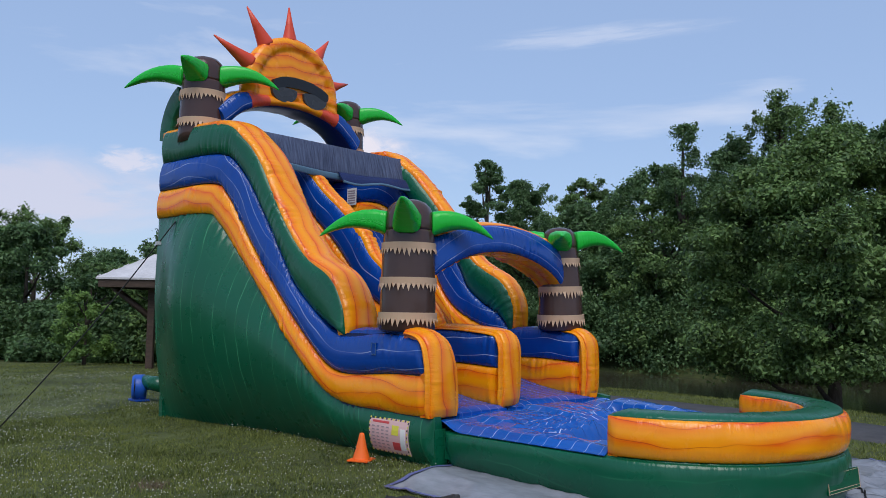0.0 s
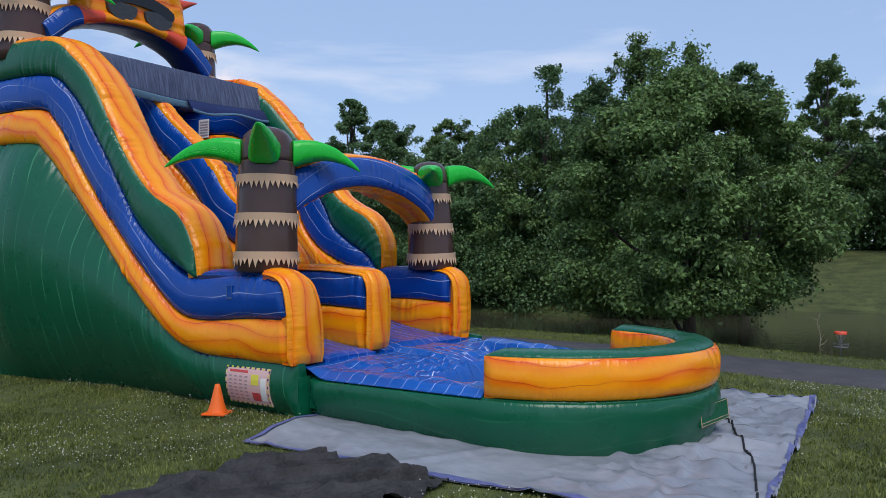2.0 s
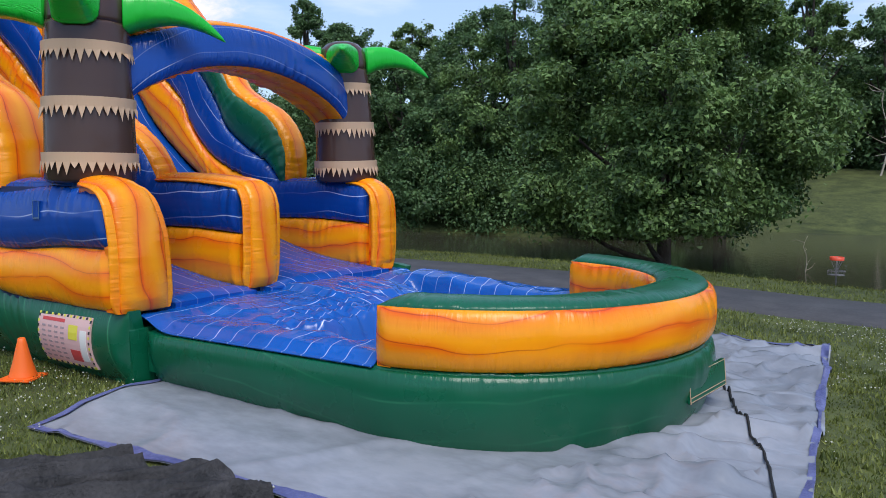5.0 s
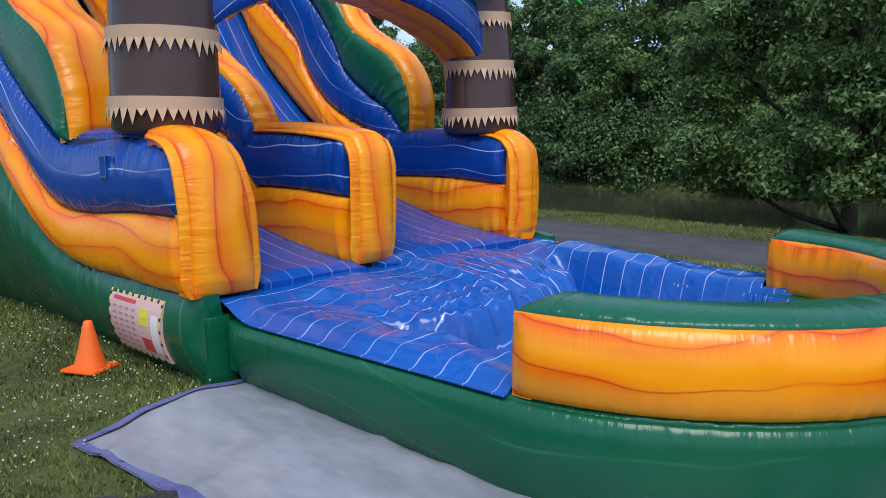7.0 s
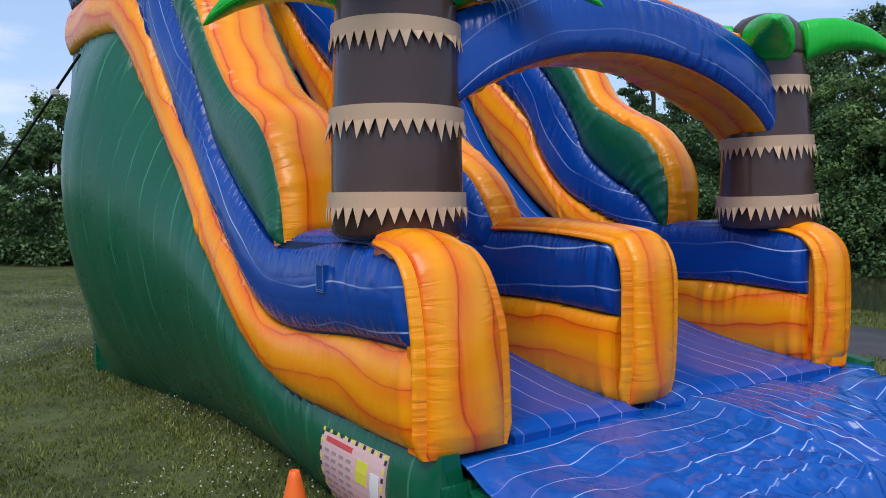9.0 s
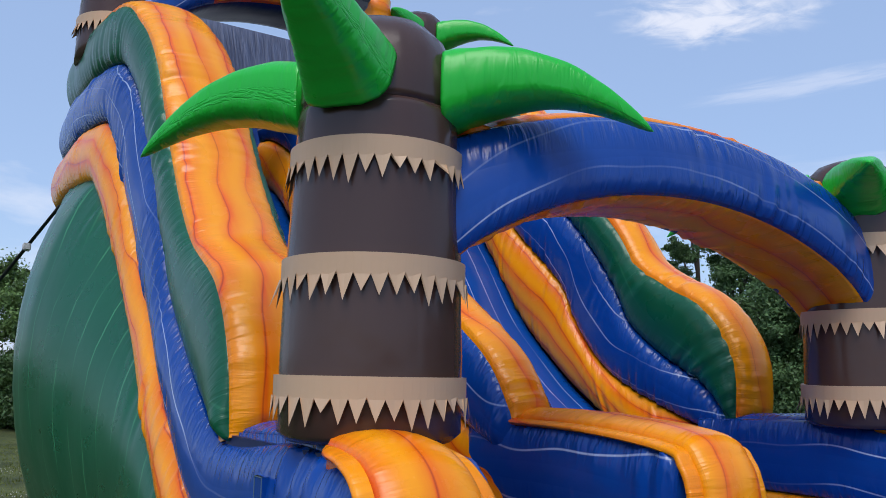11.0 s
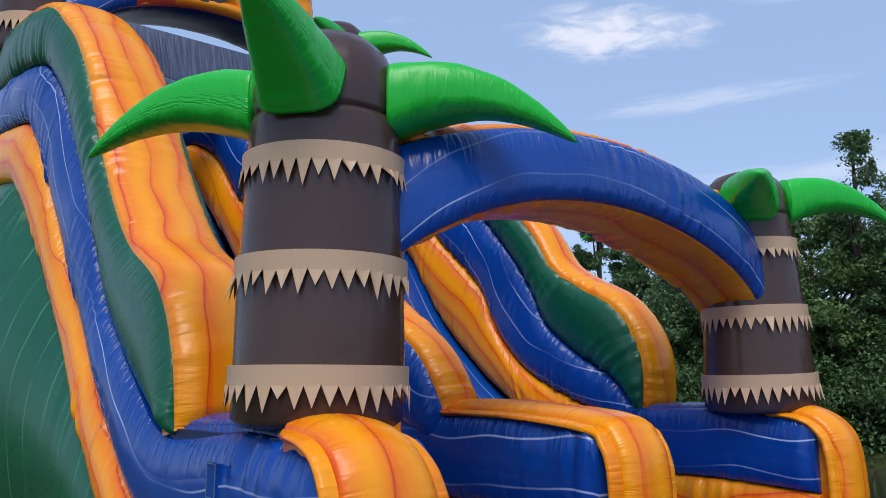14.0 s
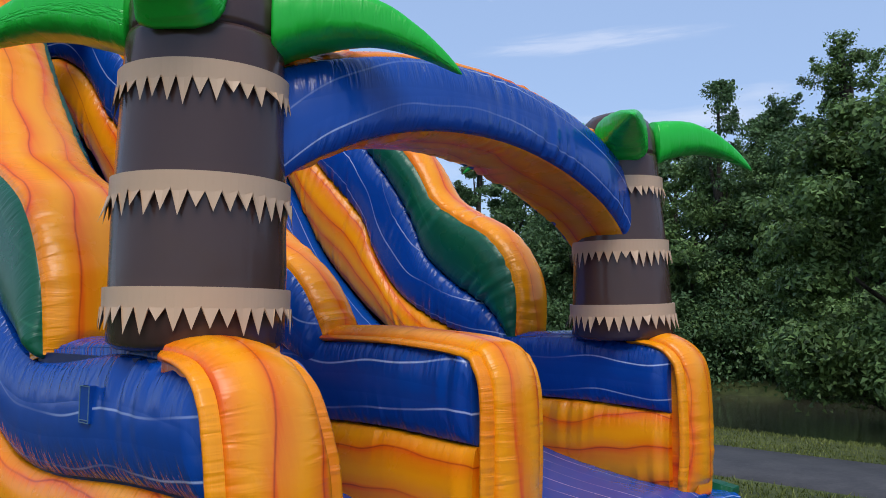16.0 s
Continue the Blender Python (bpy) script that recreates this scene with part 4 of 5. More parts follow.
def rim_end(inset, a_from=2.10, n=260):
    """The part of the outline past a_from."""
    p = rim(inset, 0.03, n)
    return spline(p[p[:, 0] > a_from], 220)


def rim_out(p):
    t = np.gradient(p, axis=0)
    t /= np.linalg.norm(t, axis=1)[:, None] + 1e-9
    return np.stack([t[:, 1], -t[:, 0], np.zeros(len(t))], 1)


def rim_rows(p, z):
    return np.stack([p[:, 0], p[:, 1], np.full(len(p), z) if np.isscalar(z) else z], 1)


r_bot, r_top = rim(0.10, 0.03), rim(0.0, 0.03)
gl = np.array([0.05 - 0.16 * sstep(a, 0, 3.6) for a in r_bot[:, 0]])
part("pool_wall", pillow(rim_rows(r_bot, gl), rim_rows(r_top, 0.47), rim_out(r_top), 0.085, 0.12, 12, 0.010, seed=100), GREENCAP, slide, "dark green inflated pool wall")
r_in = rim(0.46, 0.03)
part("pool_wall_top", pillow(rim_rows(r_top, 0.47), rim_rows(r_in, 0.47), (0, 0, 1), 0.04, 0.3, 8, 0.01, seed=101), GREENCAP, slide)
part("pool_wall_inside", pillow(rim_rows(r_in, 0.47), rim_rows(rim(0.40, 0.03), 0.02), -rim_out(r_in), 0.06, 0.1, 8, 0.01, seed=102), LINER, slide)
o_lo, o_in = rim_end(0.02), rim_end(0.40)
zt = np.full(len(o_lo), 0.86)
part("orange_rim", pillow(rim_rows(o_lo, 0.485), rim_rows(o_lo, zt), rim_out(o_lo), 0.07, 0.12, 10, 0.016, seed=103), ORANGE, slide, "orange marbled rim round the pool's end")
part("orange_rim_inside", pillow(rim_rows(o_in, 0.485), rim_rows(o_in, zt), -rim_out(o_in), 0.05, 0.12, 8, 0.022, seed=104), ORANGE, slide)
part("green_rim_cap", pillow(rim_rows(o_lo, zt), rim_rows(o_in, zt), (0, 0, 1), 0.06, 0.14, 8, 0.014, seed=105), GREENCAP, slide, "green cap on the pool rim")
for bb, way in ((PC_B - PW + 0.02, 1), (PC_B + PW - 0.40, 1)):
    e0 = np.stack([np.full(16, 2.12), np.full(16, bb), np.linspace(0.485, 0.86, 16)], 1)
    e1 = e0 + np.array((0, 0.38, 0))
    part("orange_rim_end", pillow(e0, e1, (-1, 0, 0), 0.04, 0.1, 6, 0.01, seed=106), ORANGE, slide)


def liner_z(a, b):
    edge = 0.86 + 0.22 * math.cos((b - 1.5) * 1.25) - 0.55 * sstep(b, 2.3, 3.3) - 0.5 * sstep(-b, -0.9, -0.3)
    deck = 0.60 - 0.10 * sstep(a, 0.0, edge) + 0.03 * nz(a * 1.6, b * 1.6)
    low = 0.12 + 0.02 * nz(a * 3, b * 3, 4)
    z = deck + (low - deck) * sstep(a, edge - 0.02, edge + 0.24)
    side = min(b - (PC_B - PW), (PC_B + PW) - b)
    side = min(side, 9)
    s_t = 1 - sstep(side, 0.42, 0.62)
    top = 0.535 + 0.03 * math.sin(max(0, min(1, side / 0.44)) * math.pi)
    top += 0.085 * (1 - sstep(a, 0.3, 1.8)) * sstep(b, PC_B, PC_B + 0.4)
    edge_drop = 0.045 * (1 - sstep(side, 0.0, 0.10))
    blend = s_t * sstep(a, -0.1, 0.35)
    z = z * (1 - blend) + (top - edge_drop) * blend
    calm = sstep(side, 0.02, 0.25)
    return z + 0.030 * sstep(side, 0.60, 0.78) * sstep(a, 0.45, 0.9) * (1 - abs(nz(a * 5 + b * 3, b * 9 - a * 2, 6.0)) * 2.2) + 0.022 * sstep(side, 0.45, 0.7) * sstep(a, 0.1, 0.6) * max(0.0, 1 - abs(nz(a * 3.2 - b * 1.5, b * 4.5 + a, 9.0)) * 6.0) + 0.010 * sstep(side, 0.55, 0.75) * nz(a * 13, b * 9, 1.0) * (0.4 + sstep(a, 0.4, 0.9)) + 0.024 * calm * nz(a * 4 + b * 2, b * 5 - a, 2.0) * (0.4 + sstep(a, 0.3, 1.0)) + 0.05 * sstep(b, 1.58, 1.70) * sstep(-a, -1.25, -0.55) * sstep(a, -0.4, 0.1) * sstep(-b, -3.1, -2.2)


def liner_mesh():
    xs, ys = np.linspace(-0.35, 3.0, 300), np.linspace(PC_B - PW - 0.02, PC_B + PW + 0.02, 300)
    verts, keep = [], {}
    uvs, faces = [], []
    for x in xs:
        for y in ys:
            uvs.append((x, y))
            verts.append((x, y, liner_z(x, y)))
    ny = len(ys)
    for i in range(len(xs) - 1):
        for j in range(ny - 1):
            x, y = xs[i], ys[j]
            side = min(y - (PC_B - PW), (PC_B + PW) - y)
            if x > 2.10 and side < 0.44:
                continue
            if x > 2.0 and ((x - PC_A) / (PL - 0.42)) ** 2 + ((y - PC_B) / (PW - 0.42)) ** 2 > 1.0 and x > 2.10:
                continue
            faces.append((i * ny + j, (i + 1) * ny + j, (i + 1) * ny + j + 1, i * ny + j + 1))
    bm_me = smooth_mesh("liner", verts, faces, uvs)
    bm = bmesh.new()
    bm.from_mesh(bm_me)
    bmesh.ops.delete(bm, geom=[v for v in bm.verts if not v.link_faces], context="VERTS")
    g = bmesh.ops.extrude_face_region(bm, geom=bm.faces[:])
    for v in g["geom"]:
        if isinstance(v, bmesh.types.BMVert):
            v.co.z -= 0.012
    bmesh.ops.recalc_face_normals(bm, faces=bm.faces)
    bm.to_mesh(bm_me)
    bm.free()
    return bm_me


part("pool_liner", liner_mesh(), LINER, slide, "shiny creased blue pool liner with white lines")
part("foot_panel", pillow(np.stack([np.full(30, 0.0), np.linspace(-0.05, 3.5, 30), np.full(30, 0.02)], 1), np.stack([np.full(30, 0.0), np.linspace(-0.08, 3.52, 30), np.full(30, 0.5)], 1), (1, 0, 0), 0.02, 0.2, 6, seed=107), GREEN, slide)

# pool flap
flap = part("drain_flap", box(-0.34, 0.34, -0.012, 0.012, -0.10, 0.10, 0.006), GREENCAP, slide, "green drain flap edged with white stitching", pose(3.70, 1.80, 0.245, 6, 0, -97))
for x0, x1, z0, z1 in ((-0.33, 0.33, 0.088, 0.092), (-0.33, 0.33, -0.064, -0.060), (-0.33, 0.33, -0.092, -0.088), (-0.336, -0.331, -0.098, 0.098), (0.331, 0.336, -0.098, 0.098)):
    part("stitching", box(x0, x1, 0.010, 0.015, z0, z1, 0), TAN, flap)

# pale cords sewn along the lower edges, and a label in the tower
low = seam[10:-4:6].copy()
low[:, 1] -= 0.02
low[:, 2] = [ground_z(p[0], p[1]) + 0.03 for p in low]
part("edge_cord", tube(low, 0.009, 6), WHITE, slide, "pale cord along the lower edge")
pl = np.stack([r_bot[::6, 0], r_bot[::6, 1]], 1)
plo = rim_out(r_bot[::6])
part("edge_cord", tube([(p[0] + o[0] * 0.03, p[1] + o[1] * 0.03, ground_z(p[0], p[1]) + 0.045) for p, o in zip(pl, plo)], 0.009, 6), WHITE, slide)
lab = part("warning_label", box(-0.004, 0.004, -0.13, 0.13, -0.16, 0.16, 0.002), WHITE, slide, "small white warning label", pose(-5.28, 3.14, 3.93, 0, 0, -90))
for k in range(6):
    part("text_bar", box(-0.002, 0.002, -0.10, 0.10, -0.012, 0.012, 0), INK, lab, "", pose(0.005, 0, 0.11 - k * 0.045))

# everything past the slope scales towards the camera's first eye to fit its views
def fit_to_view(p):
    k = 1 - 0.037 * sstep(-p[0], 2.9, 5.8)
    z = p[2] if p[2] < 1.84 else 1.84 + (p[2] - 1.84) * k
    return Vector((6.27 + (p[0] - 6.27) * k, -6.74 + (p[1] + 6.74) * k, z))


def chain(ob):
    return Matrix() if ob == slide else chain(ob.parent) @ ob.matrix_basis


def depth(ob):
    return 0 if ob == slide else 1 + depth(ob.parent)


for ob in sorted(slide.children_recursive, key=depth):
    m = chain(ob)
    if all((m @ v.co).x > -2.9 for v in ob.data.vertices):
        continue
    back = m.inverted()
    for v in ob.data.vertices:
        v.co = back @ fit_to_view(m @ v.co)
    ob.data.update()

# ---- ground sheets ----
def cloth(name, corners, mat, nx, ny, lift, folds, label, cat, seed, ragged=0.05):
    c = [np.array(p, float) for p in corners]
    verts, faces, uvs = [], [], []
    for i in range(nx):
        for j in range(ny):
            u, v = i / (nx - 1), j / (ny - 1)
            p = (c[0] * (1 - u) + c[1] * u) * (1 - v) + (c[3] * (1 - u) + c[2] * u) * v
            e = min(u, 1 - u, v, 1 - v)
            wob = ragged * (1 - sstep(e, 0, 0.1 + ragged))
            p = p + np.array((nz(u * 7, v * 7, seed), nz(u * 7, v * 7, seed + 5))) * wob
            z = ground_z(p[0], p[1]) + lift + folds(p[0], p[1], u, v)
            verts.append((p[0], p[1], z))
            uvs.append((p[0], p[1]))
    for i in range(nx - 1):
        for j in range(ny - 1):
            faces.append((i * ny + j, (i + 1) * ny + j, (i + 1) * ny + j + 1, i * ny + j + 1))
    me = smooth_mesh(name, verts, faces, uvs)
    return me


TC = [(0.11, -0.95), (4.64, -0.70), (4.20, 4.75), (-0.1, 4.6)]


def tarp_fold(a, b, u, v):
    return 0.012 * abs(nz(a * 2.0, b * 2.0, 1)) + 0.012 * abs(nz(a * 7.0 + b * 2, b * 2.5 - a, 3)) + 0.14 * max(0, nz(a * 1.6 + b * 0.8, b * 4.0 - a, 6)) * sstep(a, 2.9, 3.7) + 0.05 * max(0, 1 - abs(nz(a * 1.2 + b * 2.1, b * 1.5 - a * 2.2, 12)) * 9) * sstep(a, 2.6, 3.6) + 0.02 * max(0, 0.12 - abs(nz(a * 0.9 - b * 0.6, b * 1.1 + a * 0.5, 8))) / 0.12


tarp = thing("ground_tarp", BASE, "silver grey plastic tarp with a blue hem under the pool", "tarp")
part("sheet", cloth("tarp", TC, TARP, 110, 110, 0.02, tarp_fold, "", "", 1), TARP, tarp)
hem = []
for i in range(4):
    p, q = np.array(TC[i]), np.array(TC[(i + 1) % 4])
    cen = np.mean(TC, axis=0)
    pi, qi = p + (cen - p) * 0.021, q + (cen - q) * 0.021
    part("hem", cloth("hem", [p, q, qi, pi], TARPB, 90, 4, 0.026, lambda a, b, u, v: tarp_fold(a, b, u, v) + 0.004, "", "", 1), TARPB, tarp, "blue hem with white stitching")


def black_fold(a, b, u, v):
    along, across = a * 0.565 + b * 0.825, a * 0.825 - b * 0.565
    long_fold = max(0.0, 1 - abs(nz(along * 0.7, across * 2.6, 3)) * 5.5)
    fine = max(0.0, 1 - abs(nz(along * 1.6 + 4, across * 6.5, 5)) * 4.0)
    rim_roll = max(0.0, nz(along * 1.3, across * 2.0, 8)) * (1 - sstep(min(u, 1 - u, v, 1 - v), 0.0, 0.12))
    return 0.085 * long_fold ** 1.5 + 0.035 * fine ** 1.5 + 0.06 * rim_roll + 0.012 * abs(nz(a * 11, b * 11, 2))


blk = part("ground_cloth", cloth("cloth", [(0.58, -3.4), (2.65, -3.4), (2.36, -0.86), (0.90, -1.10)], CLOTH, 170, 170, 0.03, black_fold, "", "", 9, 0.13), CLOTH, None, "crumpled black landscape cloth on the grass", BASE)
tagged(blk, "", "cloth")

# ---- safety cone ----
def traffic_cone(a, b):
    e = thing("traffic_cone", BASE @ pose(a, b, ground_z(a, b) + 0.005), "small bright orange plastic safety cone on the grass", "cone")
    part("body", lathe([(0.105, 0.015), (0.10, 0.03), (0.07, 0.13), (0.035, 0.28), (0.026, 0.315), (0.022, 0.318), (0.015, 0.30)], 28), CONE, e)
    bm = box(-0.13, 0.13, -0.13, 0.13, 0.0, 0.022, 0.008)
    part("base", bm, CONE, e, "", pose(0, 0, 0, 0, 0, 25))


traffic_cone(-0.90, -0.36)

# ---- rules sign ----
def panel_b(a, z):
    """Where the side panel's skin lies across, near the foot."""
    q = min(1.0, max(0.0, (z - 0.02) / 0.60))
    k = (4 * q * (1 - q)) ** 0.85
    sb = 0.04 + 0.16 * sstep(a, -6.3, -4.6) * sstep(-a, 0.3, 2.6)
    return sb * (1 - q) + (B0 + 0.02) * q - (0.06 + 0.115 * 0.63) * k


def sign_piece(x0, x1, z0, z1, lift, thick=0.003):
    """A thin bent plate on the side panel, in metres from the sign's lower corner."""
    xs, zs = np.linspace(x0, x1, 5 if x1 - x0 > 0.2 else 2), np.linspace(z0, z1, 12 if z1 - z0 > 0.2 else 3)
    bm = bmesh.new()
    g = [[bm.verts.new((x, panel_b(-0.99 + x, 0.165 + z) + 0.13 - lift, z)) for z in zs] for x in xs]
    for i in range(len(xs) - 1):
        for j in range(len(zs) - 1):
            bm.faces.new((g[i][j], g[i + 1][j], g[i + 1][j + 1], g[i][j + 1]))
    r = bmesh.ops.extrude_face_region(bm, geom=bm.faces[:])
    for v in r["geom"]:
        if isinstance(v, bmesh.types.BMVert):
            v.co.y += thick
    bmesh.ops.recalc_face_normals(bm, faces=bm.faces)
    return bm


sign = part("safety_sign", sign_piece(0, 0.66, 0, 0.40, 0.022, 0.02), PINK, slide, "pale safety rules panel with a dashed border", pose(-0.99, -0.13, 0.165))
SX = 0.66 / 0.56
for i in range(17):
    for z0 in (0.0, 0.382):
        part("border_dash", sign_piece(i * 0.039, i * 0.039 + 0.021, z0, z0 + 0.018, 0.024), BLACKP if i % 2 else YELLOW, sign)
for i in range(10):
    for x0 in (0.0, 0.642):
        part("border_dash", sign_piece(x0, x0 + 0.018, i * 0.04, i * 0.04 + 0.021, 0.024), BLACKP if i % 2 else YELLOW, sign)
for c in range(4):
    for r in range(7):
        x, z = (0.05 + c * 0.068) * SX, 0.05 + r * 0.04
        part("text_bar", sign_piece(x, x + 0.045, z, z + 0.016, 0.0245), INK, sign)
part("title_bar", sign_piece(0.06, 0.34, 0.34, 0.365, 0.0245), REDP, sign)
part("yellow_panel", sign_piece(0.40, 0.51, 0.22, 0.33, 0.0245), YELLOW, sign)
part("red_panel", sign_piece(0.41, 0.53, 0.05, 0.14, 0.0245), REDP, sign)
part("white_panel", sign_piece(0.545, 0.62, 0.06, 0.30, 0.0245), WHITE, sign)

# ---- trees ----
def leaf_cloud(centres, radii, per, size, rnd, up=0.35):
    """Small four-cornered leaves gathered round the given clumps; one mesh."""
    c = np.repeat(centres, per, axis=0)
    r = np.repeat(radii, per, axis=0)
    n = len(c)
    d = rnd.normal(size=(n, 3))
    d /= np.linalg.norm(d, axis=1)[:, None]
    rad = np.abs(rnd.normal(0.74, 0.27, (n, 1)))
    pos = c + d * r * rad
    nrm = d * 0.7 + rnd.normal(size=(n, 3)) * 0.6 + np.array((0, 0, up))
    nrm /= np.linalg.norm(nrm, axis=1)[:, None]
    u = np.cross(nrm, rnd.normal(size=(n, 3)))
    u /= np.linalg.norm(u, axis=1)[:, None] + 1e-9
    v = np.cross(nrm, u)
    s = size * rnd.uniform(0.6, 1.35, (n, 1))
    q = np.empty((n, 3, 3), dtype=np.float32)
    q[:, 0], q[:, 1], q[:, 2] = pos - u * s, pos + v * s * 0.62 + u * s * 0.25, pos - v * s * 0.5 + u * s * 0.7
    return q.reshape(-1, 3)


def quads_mesh(name, verts, k=4):
    n = len(verts) // k
    me = bpy.data.meshes.new(name)
    me.vertices.add(len(verts))
    me.vertices.foreach_set("co", np.asarray(verts, dtype=np.float32).ravel())
    me.loops.add(n * k)
    me.loops.foreach_set("vertex_index", np.arange(n * k, dtype=np.int32))
    me.polygons.add(n)
    me.polygons.foreach_set("loop_start", np.arange(0, n * k, k, dtype=np.int32))
    me.update(calc_edges=True)
    me.validate()
    return me


def join_tubes(tubes):
    verts, faces = [], []
    for me in tubes:
        o = len(verts)
        verts += [tuple(v.co) for v in me.vertices]
        faces += [tuple(i + o for i in p.vertices) for p in me.polygons]
        bpy.data.meshes.remove(me)
    return smooth_mesh("limbs", verts, faces, [(v[0], v[2]) for v in verts])


def tree(x, y, z, height, width, clumps, per, leaf, seed, mat, label, bare=0.18, pointed=0.0, clump_r=0.16, bark=None, tips=26):
    """A trunk with limbs and a crown of many small leaves, uneven in outline."""
    rnd = np.random.RandomState(seed)
    e = thing("tree", pose(x, y, z), label, "tree", "trees round the pond")
    cen, rad = [], []
    while len(cen) < clumps:
        h = rnd.uniform(bare, 1.0)
        t = (h - bare) / (1 - bare)
        prof = (math.sin(math.pi * min(1, 0.22 + 0.78 * t)) ** 0.7) * (1 - pointed) + pointed * (1 - t) ** 0.8 + 0.05 + 0.10 * pointed
        prof *= 1 + 0.28 * nz(h * 3, seed * 1.7)
        a = rnd.uniform(0, 2 * math.pi)
        rr = prof * width / 2 * rnd.uniform(0.25, 1.0) ** 0.5 * (1 + 0.25 * nz(a * 1.3, h * 4, seed))
        cen.append((rr * math.cos(a), rr * math.sin(a), h * height))
        k = width * clump_r * rnd.uniform(0.55, 1.25) * (1 - 0.45 * t)
        rad.append((k, k, k * rnd.uniform(0.5, 0.8)))
    lead = len(cen)
    for k in range(tips):
        j = rnd.randint(0, lead)
        c0 = np.array(cen[j])
        if c0[2] < height * 0.45:
            continue
        d = np.array((c0[0], c0[1], 0.0))
        d = d / (np.linalg.norm(d) + 1e-6) * rnd.uniform(0.2, 1.1) + np.append(rnd.normal(0, 0.35, 2), rnd.uniform(0.1, 0.9))
        ln = height * rnd.uniform(0.03, 0.10)
        for q in np.linspace(0.3, 1.0, 5):
            cen.append(tuple(c0 + d * (ln * q + rad[j][0] * 0.6)))
            k2 = (0.14 + width * 0.045) * (1.3 - q) * rnd.uniform(0.7, 1.3)
            rad.append((k2, k2, k2 * 1.2))
    cen, rad = np.array(cen), np.array(rad)
    r0 = 0.022 * height + 0.03
    tr = [tube(spline([(0, 0, -0.5), (0.02 * height * nz(seed, 1), 0.02 * height * nz(seed, 2), height * 0.35), (0, 0, height * 0.93)], 12), np.linspace(r0, r0 * 0.15, 12), 9)]
    for k in range(0, 12):
        h0 = max(0.12, cen[k][2] / height - 0.22) * height
        mid = (cen[k] * 0.55 + np.array((0, 0, h0)) * 0.45) + np.array((0, 0, -0.03 * height))
        tr.append(tube(spline([(0, 0, h0), tuple(mid), tuple(cen[k])], 7), np.linspace(r0 * 0.45, r0 * 0.08, 7), 6))
    part("trunk", join_tubes(tr), bark or BARK, e)
    part("crown", quads_mesh("leaves", np.concatenate([leaf_cloud(cen[:lead], rad[:lead], per, leaf, rnd), leaf_cloud(cen[lead:], rad[lead:], max(16, per // 7), leaf * 0.85, rnd)]), 3), mat, e, "uneven crown of small green leaves")
    return e


def place(a, b):
    p = BASE @ Vector((a, b, 0))
    return p.x, p.y, ground_z(a, b)


def local(x, y):
    p = BASE.inverted() @ Vector((x, y, 0))
    return p.x, p.y


def wtree(x, y, *rest, **kw):
    a, b = local(x, y)
    return tree(x, y, ground_z(a, b) - 0.05, *rest, **kw)


# the broad tree on the near bank and two thin ones over the water
wtree(8.6, 21.2, 7.75, 6.9, 190, 1250, 0.066, 3, LEAF_A, "broad leafy green tree on the pond bank", bare=0.25, clump_r=0.102)
wtree(10.9, 32.0, 11.9, 3.4, 70, 330, 0.07, 4, LEAF_A, "slender green tree with feathery tips on the bank", bare=0.08, pointed=0.8, clump_r=0.22, tips=40)
wtree(7.5, 34.4, 10.0, 2.7, 50, 280, 0.07, 5, LEAF_B, "slender green tree with feathery tips on the bank", bare=0.06, pointed=0.9, clump_r=0.24, tips=30)
# woods over the pond
rw = random.Random(7)
woods = [(-26, 26, 7.6, 6), (-23.5, 29, 10.2, 3.6), (-20, 27.5, 8.2, 4.6), (-17.5, 30, 8.9, 3.8), (-15, 25.5, 6.6, 5.5), (-13, 29, 8.6, 6), (-10.5, 25.5, 7.0, 5.5),
         (-9, 29.5, 9.2, 5.5), (-6.5, 26, 8.0, 6), (-4, 30, 9.5, 5), (-2, 28, 9.4, 3.6), (-29, 25, 6.3, 6), (-33, 27, 6.8, 7), (-21.5, 25.5, 5.2, 5.5), (-12, 25.2, 5.0, 5), (-5, 25.2, 5.0, 5), (-17.5, 25.2, 5.0, 5)]
for i, (a, b, h, w) in enumerate(woods):
    x, y, z = place(a, b)
    tree(x, y, z - 0.1, (h - z) * rw.uniform(1.02, 1.10), w, 100, 330, 0.088, 100 + i, LEAF_B if i % 3 else LEAF_A, "tall green woodland tree on the far bank", tips=18, bare=0.10 if b < 27 else 0.2, clump_r=0.15)
# open slope with tall trees past the pond's end
for i, (x, y, h, w) in enumerate(((27.7, 48.4, 11.5, 5.0), (31.5, 47.0, 9.0, 6.5), (34.5, 44.0, 9.6, 6.0), (24.6, 50.5, 8.6, 5.0), (38.5, 41.5, 9.0, 7.0), (42.0, 37.0, 8.6, 7.0), (29.5, 52.0, 9.4, 6.0), (35.5, 50.0, 9.6, 6.5))):
    wtree(x, y, h, w, 80, 300, 0.11, 150 + i, LEAF_B if i % 2 else LEAF_A, "tall green tree on the slope beyond the pond", bare=0.16, clump_r=0.15)
